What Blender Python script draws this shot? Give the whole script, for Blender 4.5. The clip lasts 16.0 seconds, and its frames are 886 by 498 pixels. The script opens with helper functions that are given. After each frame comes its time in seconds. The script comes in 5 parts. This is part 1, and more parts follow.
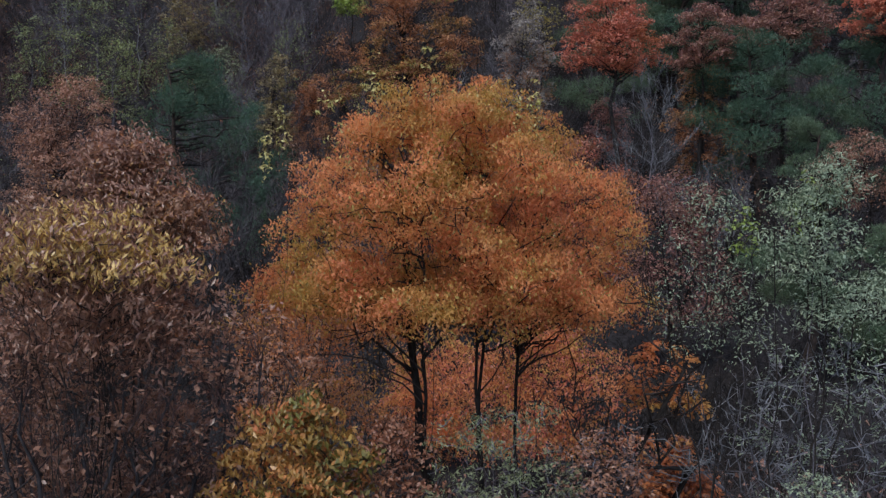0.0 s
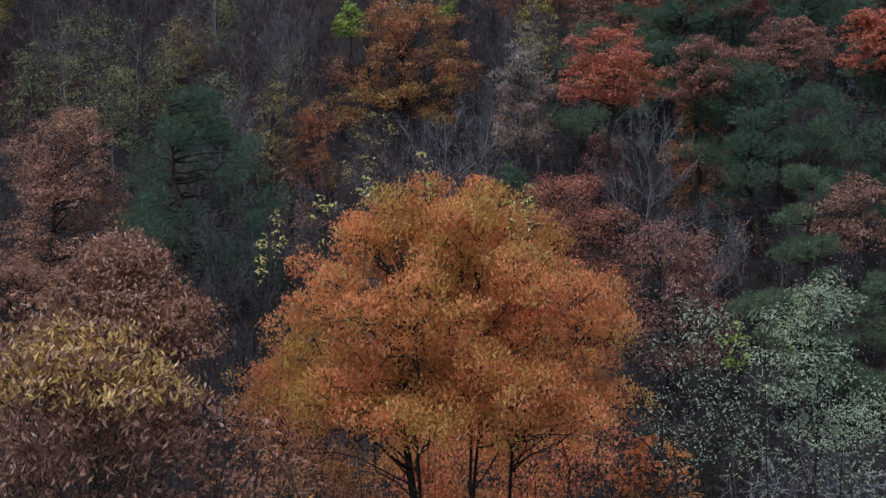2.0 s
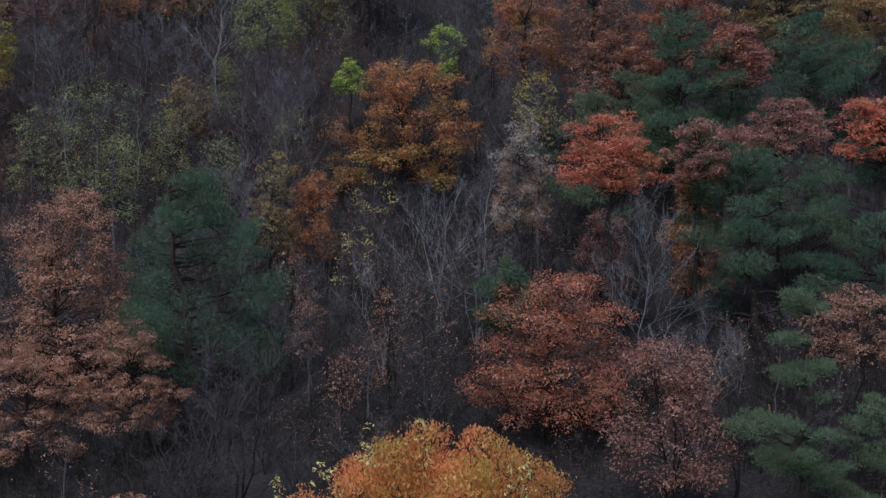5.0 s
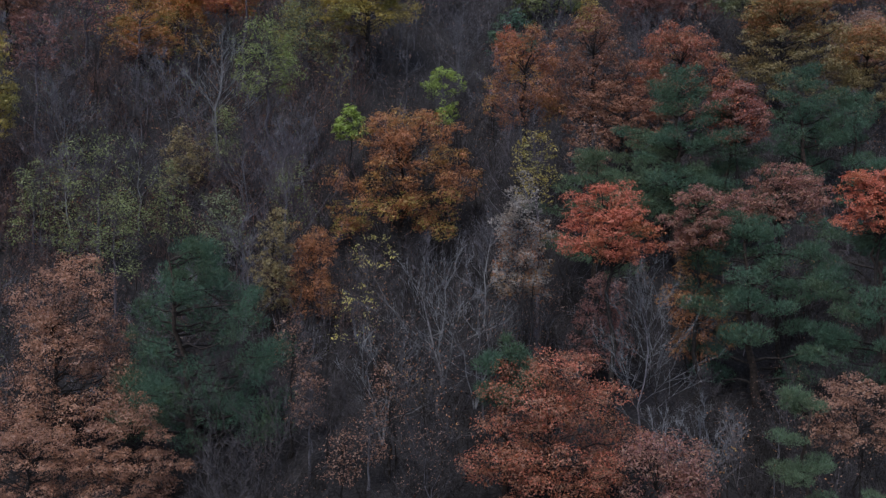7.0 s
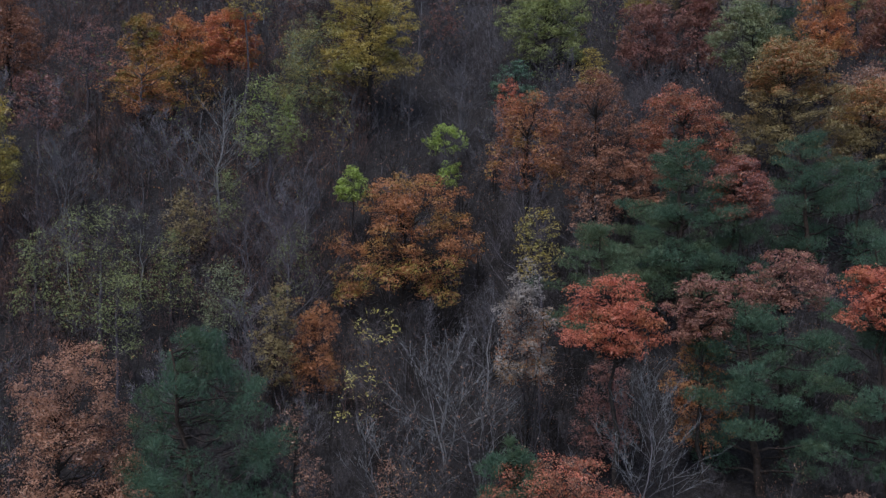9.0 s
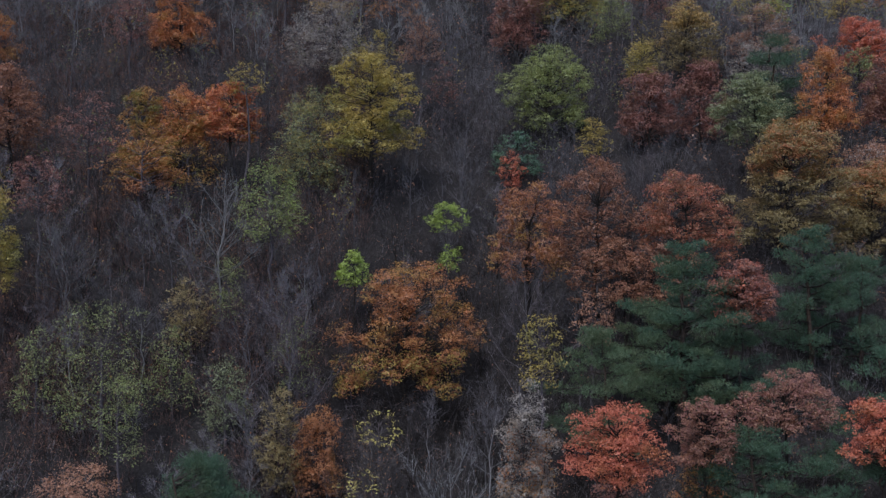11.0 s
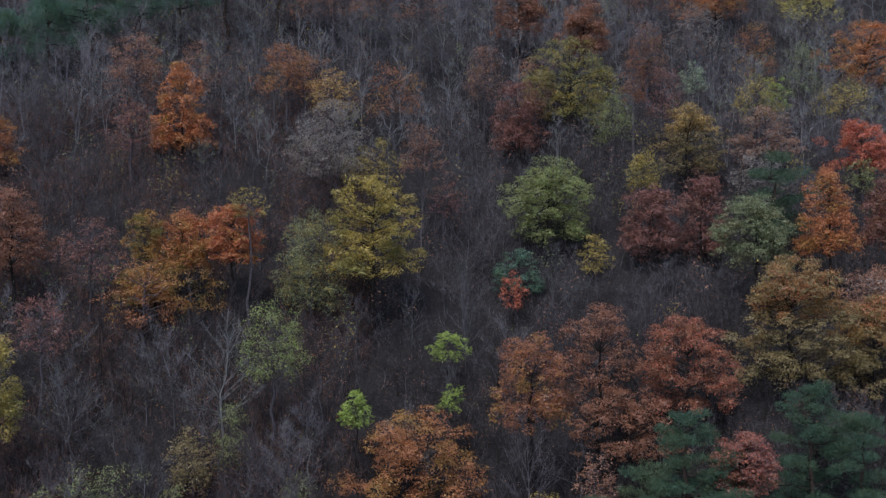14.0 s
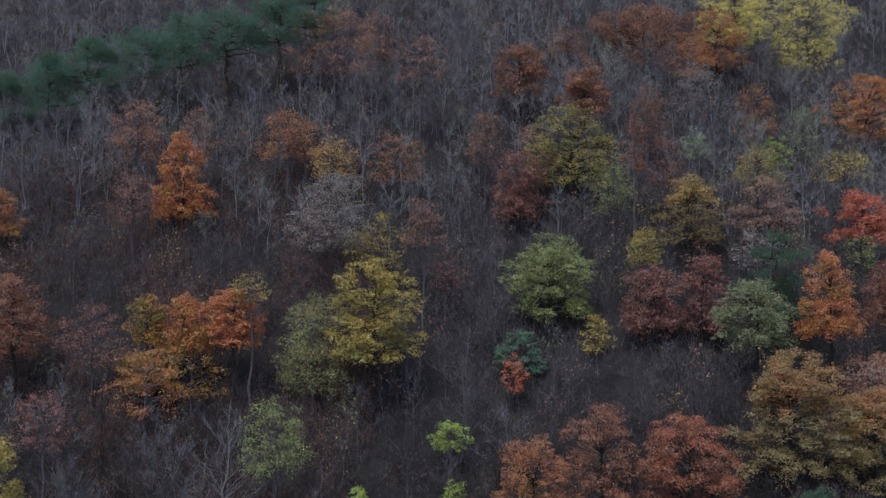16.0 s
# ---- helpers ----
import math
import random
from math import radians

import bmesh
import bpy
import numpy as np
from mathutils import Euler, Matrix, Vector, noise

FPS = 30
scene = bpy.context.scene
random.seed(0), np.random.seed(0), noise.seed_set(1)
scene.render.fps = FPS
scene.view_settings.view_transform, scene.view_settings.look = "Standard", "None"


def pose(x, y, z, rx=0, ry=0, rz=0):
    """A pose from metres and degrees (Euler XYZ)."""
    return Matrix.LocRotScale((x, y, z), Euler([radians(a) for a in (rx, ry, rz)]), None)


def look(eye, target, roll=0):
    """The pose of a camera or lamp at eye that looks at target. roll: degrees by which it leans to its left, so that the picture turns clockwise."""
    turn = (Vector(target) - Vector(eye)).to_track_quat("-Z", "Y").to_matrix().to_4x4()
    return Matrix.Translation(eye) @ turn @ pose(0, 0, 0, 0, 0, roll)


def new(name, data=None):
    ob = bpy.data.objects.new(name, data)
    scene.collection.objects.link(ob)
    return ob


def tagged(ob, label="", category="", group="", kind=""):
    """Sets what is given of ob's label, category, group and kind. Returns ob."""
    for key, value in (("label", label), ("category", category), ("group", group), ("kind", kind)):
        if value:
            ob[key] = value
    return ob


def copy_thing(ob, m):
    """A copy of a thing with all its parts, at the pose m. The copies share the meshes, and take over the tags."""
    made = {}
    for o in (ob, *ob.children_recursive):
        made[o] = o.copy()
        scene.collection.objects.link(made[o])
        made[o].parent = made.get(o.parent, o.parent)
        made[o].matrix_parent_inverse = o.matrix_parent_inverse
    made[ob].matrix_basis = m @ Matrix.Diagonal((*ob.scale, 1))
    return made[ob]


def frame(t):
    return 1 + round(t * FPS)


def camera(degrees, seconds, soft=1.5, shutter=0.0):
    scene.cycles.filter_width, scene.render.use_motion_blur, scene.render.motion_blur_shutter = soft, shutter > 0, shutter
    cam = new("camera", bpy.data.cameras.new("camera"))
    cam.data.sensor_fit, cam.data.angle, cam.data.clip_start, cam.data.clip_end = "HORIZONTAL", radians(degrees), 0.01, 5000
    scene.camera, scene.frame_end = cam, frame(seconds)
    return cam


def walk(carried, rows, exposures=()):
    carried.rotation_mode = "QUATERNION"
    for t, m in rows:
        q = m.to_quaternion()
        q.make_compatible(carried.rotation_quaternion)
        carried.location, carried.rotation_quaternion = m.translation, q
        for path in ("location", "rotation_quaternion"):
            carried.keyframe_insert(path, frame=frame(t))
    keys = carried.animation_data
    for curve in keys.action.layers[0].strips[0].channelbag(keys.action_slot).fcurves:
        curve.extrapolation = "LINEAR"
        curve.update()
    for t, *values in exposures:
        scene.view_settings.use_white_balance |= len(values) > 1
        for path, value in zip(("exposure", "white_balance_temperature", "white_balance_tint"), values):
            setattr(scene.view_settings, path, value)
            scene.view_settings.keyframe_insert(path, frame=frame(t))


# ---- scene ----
cam = camera(50.0, 16.0, soft=1.4)
EYE = 6.0
ROWS = [
    (0.0, 0.000, 0.000, 0.000),
    (0.5, -0.005, -0.008, 0.332),
    (1.0, 0.008, -0.060, 0.682),
    (1.5, 0.043, -0.101, 1.083),
    (2.0, 0.083, -0.095, 1.531),
    (2.5, 0.092, -0.100, 2.100),
    (3.0, 0.080, -0.134, 2.755),
    (3.5, 0.086, -0.159, 3.451),
    (4.0, 0.101, -0.191, 4.153),
    (6.5, 0.112, -0.422, 7.832),
    (7.0, 0.103, -0.442, 8.757),
    (7.5, 0.072, -0.426, 9.737),
    (8.0, 0.029, -0.390, 10.766),
    (8.5, -0.022, -0.408, 11.902),
    (9.0, -0.047, -0.367, 13.118),
    (11.5, -0.192, -0.192, 20.785),
    (12.0, -0.215, -0.200, 22.435),
    (12.5, -0.231, -0.206, 24.091),
    (13.0, -0.261, -0.196, 25.782),
    (13.5, -0.305, -0.204, 27.452),
    (14.0, -0.314, -0.237, 29.124),
    (14.5, -0.352, -0.256, 30.800),
    (15.0, -0.374, -0.271, 32.493),
    (15.5, -0.399, -0.243, 34.220),
    (16.0, -0.421, -0.265, 36.000),
]
walk(cam, [(t, pose(x, y, EYE + z, 90, 0, 0)) for t, x, y, z in ROWS])

# ---- light: late daylight on a shaded hillside under a pale sky ----
world = bpy.data.worlds.new("sky")
scene.world = world
world.use_nodes = True
wt = world.node_tree
sky = wt.nodes.new("ShaderNodeTexSky")
sky.sky_type = "NISHITA"
sky.sun_disc = False
sky.sun_elevation = radians(64)
sky.sun_rotation = radians(211)
sky.air_density, sky.dust_density, sky.ozone_density = 1.0, 1.0, 1.2
wt.nodes["Background"].inputs["Strength"].default_value = 0.13
wt.links.new(sky.outputs["Color"], wt.nodes["Background"].inputs["Color"])

sun = new("sun", bpy.data.lights.new("sun", "SUN"))
sun.data.energy = 1.75
sun.data.angle = radians(25)
sun.data.color = (0.915, 0.975, 1.0)
sun.matrix_world = look((-30, -20, 130), (0, 30, 10))
scene.view_settings.exposure = 0.57


# ---- materials ----
def nodes_of(name):
    m = bpy.data.materials.new(name)
    m.use_nodes = True
    t = m.node_tree
    return m, t, t.nodes["Principled BSDF"]


def ramp(t, fac, stops):
    r = t.nodes.new("ShaderNodeValToRGB")
    els = r.color_ramp.elements
    while len(els) < len(stops):
        els.new(0.5)
    for e, (p, c) in zip(els, stops):
        e.position, e.color = p, (*c, 1)
    t.links.new(fac, r.inputs["Fac"])
    return r.outputs["Color"]


def noise_tex(t, scale, detail=3.0, coord="Object"):
    c = t.nodes.new("ShaderNodeTexCoord")
    n = t.nodes.new("ShaderNodeTexNoise")
    n.inputs["Scale"].default_value, n.inputs["Detail"].default_value = scale, detail
    t.links.new(c.outputs[coord], n.inputs["Vector"])
    return n.outputs["Fac"]


def mix(t, fac, a, b):
    m = t.nodes.new("ShaderNodeMix")
    m.data_type = "RGBA"
    for s, v in ((m.inputs[0], fac), (m.inputs[6], a), (m.inputs[7], b)):
        if isinstance(v, bpy.types.NodeSocket):
            t.links.new(v, s)
        elif isinstance(v, tuple):
            s.default_value = (*v, 1)
        else:
            s.default_value = v
    return m.outputs[2]


def leaf_mat(name, dark, mid, light, patch=None, patch_at=0.55, patch_scale=0.9, rough=0.42, thin=0.29, full=1.8, second=None):
    """Leaves: every leaf its own shade, with patches of a second shade through the crown."""
    m, t, p = nodes_of(name)
    full *= 1.04
    dark, mid, light = (tuple(min(0.88, full * (0.89 * v + 0.11 * sum(c) / 3)) for v in c) for c in (dark, mid, light))
    patch = patch and tuple(min(0.8, full * 0.82 * v) for v in patch)
    g = t.nodes.new("ShaderNodeNewGeometry")
    col = ramp(t, g.outputs["Random Per Island"], [(0.0, tuple(0.3 * a + 0.7 * b for a, b in zip(dark, mid))), (0.5, mid), (1.0, tuple(0.6 * a + 0.4 * b for a, b in zip(mid, light)))])
    if patch:
        f = ramp(t, noise_tex(t, patch_scale, 2.0), [(patch_at - 0.06, (0, 0, 0)), (patch_at + 0.1, (0.85, 0.85, 0.85))])
        shade = ramp(t, g.outputs["Random Per Island"], [(0.0, tuple(c * 0.7 for c in patch)), (1.0, tuple(c * 1.25 for c in patch))])
        col = mix(t, f, col, shade)
    if second:
        f = ramp(t, noise_tex(t, patch_scale * 1.9, 2.0), [(0.5, (0, 0, 0)), (0.62, (0.8, 0.8, 0.8))])
        col = mix(t, f, col, tuple(min(0.8, full * 0.85 * v) for v in second))
    fine = ramp(t, noise_tex(t, 26.0, 2.0), [(0.25, (0.82, 0.82, 0.82)), (0.75, (1.14, 1.12, 1.08))])
    mul = t.nodes.new("ShaderNodeMix")
    mul.data_type, mul.blend_type = "RGBA", "MULTIPLY"
    mul.inputs[0].default_value = 1.0
    t.links.new(col, mul.inputs[6])
    t.links.new(fine, mul.inputs[7])
    col = mul.outputs[2]
    t.links.new(col, p.inputs["Base Color"])
    p.inputs["Roughness"].default_value = rough
    p.inputs["Specular IOR Level"].default_value = 0.5 if rough < 0.5 else 0.3
    tr = t.nodes.new("ShaderNodeBsdfTranslucent")
    t.links.new(col, tr.inputs["Color"])
    mx = t.nodes.new("ShaderNodeMixShader")
    mx.inputs[0].default_value = thin
    t.links.new(p.outputs[0], mx.inputs[1])
    t.links.new(tr.outputs[0], mx.inputs[2])
    t.links.new(mx.outputs[0], t.nodes["Material Output"].inputs["Surface"])
    return m


def bark_mat(name, dark, light, scale=7.0, sheen=0.5):
    m, t, p = nodes_of(name)
    info = t.nodes.new("ShaderNodeObjectInfo")
    col = ramp(t, noise_tex(t, scale, 5.0), [(0.3, dark), (0.7, light)])
    each = ramp(t, info.outputs["Random"], [(0.0, (0.7, 0.68, 0.68)), (1.0, (1.25, 1.2, 1.2))])
    mul = t.nodes.new("ShaderNodeMix")
    mul.data_type, mul.blend_type = "RGBA", "MULTIPLY"
    mul.inputs[0].default_value = 1.0
    t.links.new(col, mul.inputs[6])
    t.links.new(each, mul.inputs[7])
    t.links.new(mul.outputs[2], p.inputs["Base Color"])
    p.inputs["Roughness"].default_value = 0.9
    p.inputs["Specular IOR Level"].default_value = sheen
    b = t.nodes.new("ShaderNodeBump")
    b.inputs["Strength"].default_value, b.inputs["Distance"].default_value = 0.6, 0.02
    t.links.new(noise_tex(t, 22.0, 5.0), b.inputs["Height"])
    t.links.new(b.outputs[0], p.inputs["Normal"])
    return m


LEAF = {
    "orange": leaf_mat("orange leaves", (.26, .092, .034), (.41, .146, .043), (.46, .205, .085), (.295, .19, .045), 0.51, 0.7, 0.6, full=2.0, second=(.35, .108, .05), thin=0.5),
    "flame": leaf_mat("flame leaves", (.26, .08, .03), (.42, .14, .045), (.48, .22, .08), (.34, .19, .045), 0.56, 0.5, full=1.42),
    "yellow_orange": leaf_mat("yellow orange leaves", (.24, .13, .025), (.36, .18, .035), (.44, .14, .04), (.12, .13, .03), 0.5, 0.9, full=1.35),
    "rust": leaf_mat("rust leaves", (.120, .047, .027), (.205, .078, .040), (.31, .14, .072), (.17, .08, .045), 0.56, 0.6, full=1.5, second=(.26, .11, .07)),
    "bronze": leaf_mat("bronze leaves", (.14, .052, .022), (.26, .09, .03), (.33, .15, .055), (.28, .17, .04), 0.56, 0.35, full=1.75),
    "pinkbrown": leaf_mat("pinkish brown leaves", (.16, .073, .046), (.27, .120, .070), (.40, .215, .125), (.18, .085, .06), 0.52, 0.4, full=1.6),
    "brown": leaf_mat("brown leaves", (.088, .040, .029), (.176, .077, .047), (.31, .172, .108), (.21, .11, .065), 0.6, 0.9, 0.33),
    "tan": leaf_mat("tan yellow leaves", (.20, .11, .03), (.36, .215, .05), (.50, .34, .11), (.22, .11, .05), 0.58, 1.2),
    "red": leaf_mat("red leaves", (.26, .06, .035), (.41, .095, .05), (.48, .18, .09), (.36, .13, .05), 0.58, 0.6, full=1.42),
    "crimson": leaf_mat("crimson brown leaves", (.092, .038, .032), (.158, .058, .046), (.240, .108, .082), (.14, .07, .048), 0.56, 0.4, full=1.85),
    "olive": leaf_mat("olive bronze leaves", (.105, .080, .032), (.19, .135, .052), (.27, .20, .085), (.24, .13, .045), 0.58, 0.3, full=1.55),
    "yellow_olive": leaf_mat("yellow olive leaves", (.13, .105, .022), (.26, .18, .03), (.34, .26, .055), (.15, .14, .04), 0.54, 0.35, full=1.85),
    "green": leaf_mat("green leaves", (.08, .10, .032), (.165, .18, .055), (.25, .26, .10), (.12, .135, .045), 0.55, 0.4, full=1.8),
    "grey_green": leaf_mat("grey green leaves", (.09, .115, .055), (.16, .18, .085), (.27, .28, .15), (.17, .15, .07), 0.56, 0.4, full=1.4),
    "lime": leaf_mat("lime leaves", (.16, .24, .03), (.27, .35, .05), (.42, .48, .12), (.22, .28, .06), 0.6, 1.0, full=1.2),
    "willow": leaf_mat("willow leaves", (.10, .135, .08), (.19, .23, .145), (.31, .35, .25), (.24, .27, .17), 0.55, 1.2, 0.42, full=1.75, thin=0.35),
    "sparse_green": leaf_mat("yellow green leaves", (.10, .12, .035), (.17, .19, .06), (.28, .29, .12), (.17, .16, .06), 0.56, 0.5, full=1.45),
    "grey": leaf_mat("pale grey brown leaves", (.13, .105, .095), (.22, .185, .168), (.34, .30, .28), (.20, .14, .10), 0.58, 0.6, full=1.45),
    "larch": leaf_mat("larch yellow needles", (.24, .19, .04), (.40, .31, .06), (.48, .40, .12), (.27, .24, .06), 0.58, 0.4, full=2.3),
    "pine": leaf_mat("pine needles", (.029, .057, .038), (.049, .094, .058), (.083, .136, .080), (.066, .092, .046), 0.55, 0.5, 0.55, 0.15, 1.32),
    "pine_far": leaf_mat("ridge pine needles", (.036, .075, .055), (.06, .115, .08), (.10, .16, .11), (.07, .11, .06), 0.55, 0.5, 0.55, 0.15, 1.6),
    "pine_light": leaf_mat("pale pine needles", (.052, .085, .048), (.085, .13, .07), (.145, .19, .105), (.10, .12, .065), 0.52, 0.6, 0.55, 0.15, 1.2),
    "pale_shoot": leaf_mat("pale yellow shoots", (.25, .20, .06), (.38, .31, .10), (.50, .43, .19), (.32, .30, .08), 0.55, 3.0),
}
BARK = {
    "dark": bark_mat("dark bark", (.017, .014, .013), (.046, .037, .033), sheen=0.12),
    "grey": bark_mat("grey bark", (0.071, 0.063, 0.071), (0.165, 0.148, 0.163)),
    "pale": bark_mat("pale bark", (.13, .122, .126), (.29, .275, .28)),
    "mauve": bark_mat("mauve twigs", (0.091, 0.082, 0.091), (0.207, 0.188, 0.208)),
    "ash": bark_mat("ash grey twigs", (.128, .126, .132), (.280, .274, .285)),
    "dusk": bark_mat("dusky brush", (0.049, 0.041, 0.046), (0.124, 0.103, 0.114), sheen=0.25),
    "russet": bark_mat("russet brush", (.080, .048, .042), (.178, .105, .092), sheen=0.2),
    # Darkened so that the shade inside the lower wood sits in the colour.
    "umber": bark_mat("shade-darkened umber twigs", (.028, .024, .025), (.080, .068, .070), sheen=0.22),
    "brown": bark_mat("reddish brown twigs", (.066, .053, .054), (.135, .112, .112)),
    "pine": bark_mat("pine bark", (.03, .022, .018), (.085, .058, .046), sheen=0.2),
}


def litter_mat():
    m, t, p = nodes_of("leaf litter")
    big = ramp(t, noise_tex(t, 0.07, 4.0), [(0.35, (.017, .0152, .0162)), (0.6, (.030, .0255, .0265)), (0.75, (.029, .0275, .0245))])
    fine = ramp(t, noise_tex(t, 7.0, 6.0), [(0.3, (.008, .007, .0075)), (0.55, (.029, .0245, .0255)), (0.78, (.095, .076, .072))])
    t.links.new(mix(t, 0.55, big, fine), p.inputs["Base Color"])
    p.inputs["Roughness"].default_value = 0.95
    p.inputs["Specular IOR Level"].default_value = 0.12
    b = t.nodes.new("ShaderNodeBump")
    b.inputs["Strength"].default_value, b.inputs["Distance"].default_value = 0.9, 0.12
    t.links.new(noise_tex(t, 5.0, 8.0), b.inputs["Height"])
    t.links.new(b.outputs[0], p.inputs["Normal"])
    return m


LITTER = litter_mat()


# ---- ground: a flat valley floor that climbs into a steep wooded hillside ----
PROFILE = ((-3000, 0), (5, 0.2), (20, 0.4), (27, 0.8), (33, 2.0), (38, 3.6), (44, 6.0), (50, 8.4), (57, 12.2), (64, 17.6),
           (70, 22.0), (76, 27.6), (84, 34.2), (92, 41.0), (100, 48.6), (108, 55.4), (118, 62.5), (130, 71.0), (150, 86.0),
           (185, 110.0), (230, 132.0), (300, 138.0), (900, 110.0), (4000, 60.0))
_ys = np.arange(-60.0, 330.0, 1.0)
_zs = np.interp(_ys, [p[0] for p in PROFILE], [p[1] for p in PROFILE])
_zs = np.convolve(np.pad(_zs, 4, mode="edge"), np.ones(9) / 9, mode="valid")


def hill(x, y):
    """The ground's height at a place."""
    x, y = np.asarray(x, float), np.asarray(y, float)
    far = np.interp(y, [p[0] for p in PROFILE], [p[1] for p in PROFILE])
    z = np.where((y > -55) & (y < 325), np.interp(y, _ys, _zs), far)
    up = np.clip((y - 30) / 60, 0, 1)
    z = z - np.clip(x - 24, 0, 60) ** 2 * 0.0105 * np.clip((y - 78) / 30, 0, 1) * np.clip((190 - y) / 55, 0, 1)
    z = z + 3.0 * np.exp(-((x - 21) / 13) ** 2 - ((y - 64) / 14) ** 2)
    z = z + 2.0 * np.exp(-((x + 32) / 14) ** 2 - ((y - 78) / 20) ** 2)
    z = z - 3.6 * np.exp(-((x + 17) / 11) ** 2 - ((y - 44) / 8) ** 2) - 3.5 * np.exp(-((x - 40) / 12) ** 2 - ((y - 110) / 10) ** 2)
    z = z - 1.2 * np.exp(-((x - 2) / 7) ** 2 - ((y - 70) / 20) ** 2)
    z = z - 3.2 * np.exp(-((x + 3) / 6) ** 2 - ((y - 61) / 6) ** 2)
    z = z + up * (0.5 * np.sin(x * 0.31 + y * 0.11) + 0.4 * np.sin(y * 0.37 - x * 0.17))
    return z * np.clip(1.6 - np.abs(x) / 900, 0.35, 1)


def fill_mesh(name, verts, faces, smooth=False):
    """A mesh from arrays of corners and of faces that all have the same number of corners."""
    me = bpy.data.meshes.new(name)
    verts, faces = np.asarray(verts, np.float32), np.asarray(faces, np.int32)
    n, k = faces.shape
    me.vertices.add(len(verts))
    me.vertices.foreach_set("co", verts.ravel())
    me.loops.add(n * k)
    me.loops.foreach_set("vertex_index", faces.ravel())
    me.polygons.add(n)
    me.polygons.foreach_set("loop_start", np.arange(0, n * k, k, dtype=np.int32))
    me.polygons.foreach_set("use_smooth", np.full(n, smooth))
    me.update(calc_edges=True)
    return me


def axis(near, step, grow, end):
    out, d = [], step
    a = near
    while a < end:
        out.append(a)
        d *= grow
        a += d
    return out + [end]


xs = np.array([-v for v in axis(70, 2, 1.25, 2500)][::-1] + list(np.arange(-69, 70, 1.5)) + axis(70, 2, 1.25, 2500))
ys = np.array([-v for v in axis(10, 2, 1.3, 1500)][::-1] + list(np.arange(-9, 150, 1.5)) + axis(150, 2, 1.2, 3500))
gx, gy = np.meshgrid(xs, ys)
gz = hill(gx, gy)
rg = np.random.default_rng(4)
near_zone = (np.abs(gx) < 70) & (gy > 8) & (gy < 150)
gz = gz + np.where(near_zone, rg.normal(0, 0.10, gz.shape), 0)
nx, ny = len(xs), len(ys)
ii, jj = np.meshgrid(np.arange(nx - 1), np.arange(ny - 1))
q = (jj * nx + ii).ravel()
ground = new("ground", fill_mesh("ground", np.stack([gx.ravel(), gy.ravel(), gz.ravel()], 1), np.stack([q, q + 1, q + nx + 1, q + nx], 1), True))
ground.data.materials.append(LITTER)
tagged(ground, "steep forest floor covered in brown fallen leaves", "ground", kind="structure")


# ---- how trees grow ----
def part(name, me, material, parent, label=""):
    ob = new(name, me)
    if material:
        me.materials.append(material)
    ob.parent = parent
    return tagged(ob, label)


def unit(v):
    return v / np.maximum(np.linalg.norm(v, axis=-1, keepdims=True), 1e-9)


def tubes(paths, radii, sides):
    """Tapered tubes along polylines: paths (n, k, 3), radii (n, k). Returns corners and quads."""
    n, k, _ = paths.shape
    d = unit(np.gradient(paths, axis=1))
    ref = np.where(np.abs(d[..., 2:3]) > 0.9, [1.0, 0, 0], [0, 0, 1.0])
    a = unit(np.cross(d, ref))
    b = np.cross(d, a)
    ang = np.arange(sides) * 2 * np.pi / sides
    ring = paths[:, :, None] + radii[:, :, None, None] * (a[:, :, None] * np.cos(ang)[:, None] + b[:, :, None] * np.sin(ang)[:, None])
    v = ring.reshape(-1, 3)
    i, j, s = np.meshgrid(np.arange(n), np.arange(k - 1), np.arange(sides), indexing="ij")
    c0 = (i * k + j) * sides
    c1 = c0 + sides
    s2 = (s + 1) % sides
    return v, np.stack([c0 + s, c0 + s2, c1 + s2, c1 + s], -1).reshape(-1, 4)


def arcs(a, b, rise, k, rng, wobble=0.05, bow=0.0):
    """Bent lines from points a to points b that first climb (rise > 0) or sag."""
    t = np.linspace(0, 1, k)[None, :, None]
    mid = a * 0.5 + b * 0.5
    span = np.linalg.norm(b - a, axis=-1, keepdims=True)
    mid = mid + np.array([0, 0, 1.0]) * span * rise + rng.normal(0, bow, a.shape) * span
    p = (1 - t) ** 2 * a[:, None] + 2 * t * (1 - t) * mid[:, None] + t * t * b[:, None]
    w = rng.normal(0, 1, p.shape) * span[:, None] * wobble
    w[:, 0] = 0
    return p + w * np.sin(np.pi * np.minimum(t, 0.5))


def leaf_cards(c, size, rng, up=0.8, droop=0.2, slim=0.5, fold=0.18, out=0.0, plain=False, loose=0.4):
    """One folded four-cornered leaf at each place c."""
    n = len(c)
    nrm = unit(rng.normal(0, loose, (n, 3)) + np.array([0, 0, up]) + out)
    d = unit(np.cross(nrm, rng.normal(0, 1, (n, 3))))
    d = unit(d + np.array([0, 0, -droop]))
    s = unit(np.cross(nrm, d))
    nrm = np.cross(d, s)
    L = size * rng.uniform(0.65, 1.35, (n, 1))
    w = L * slim * 0.5
    if plain:
        v = np.stack([c - d * L * 0.5 + s * w * 1.2, c - d * L * 0.3 - s * w * 1.2, c + d * L * 0.6], 1).reshape(-1, 3)
        return v, np.arange(n * 3).reshape(-1, 3)
    lift = L * fold * rng.uniform(-0.3, 1, (n, 1))
    v = np.stack([c - d * L * 0.5, c + s * w + nrm * lift, c + d * L * 0.5, c - s * w + nrm * lift], 1).reshape(-1, 3)
    return v, np.arange(n * 4).reshape(-1, 4)


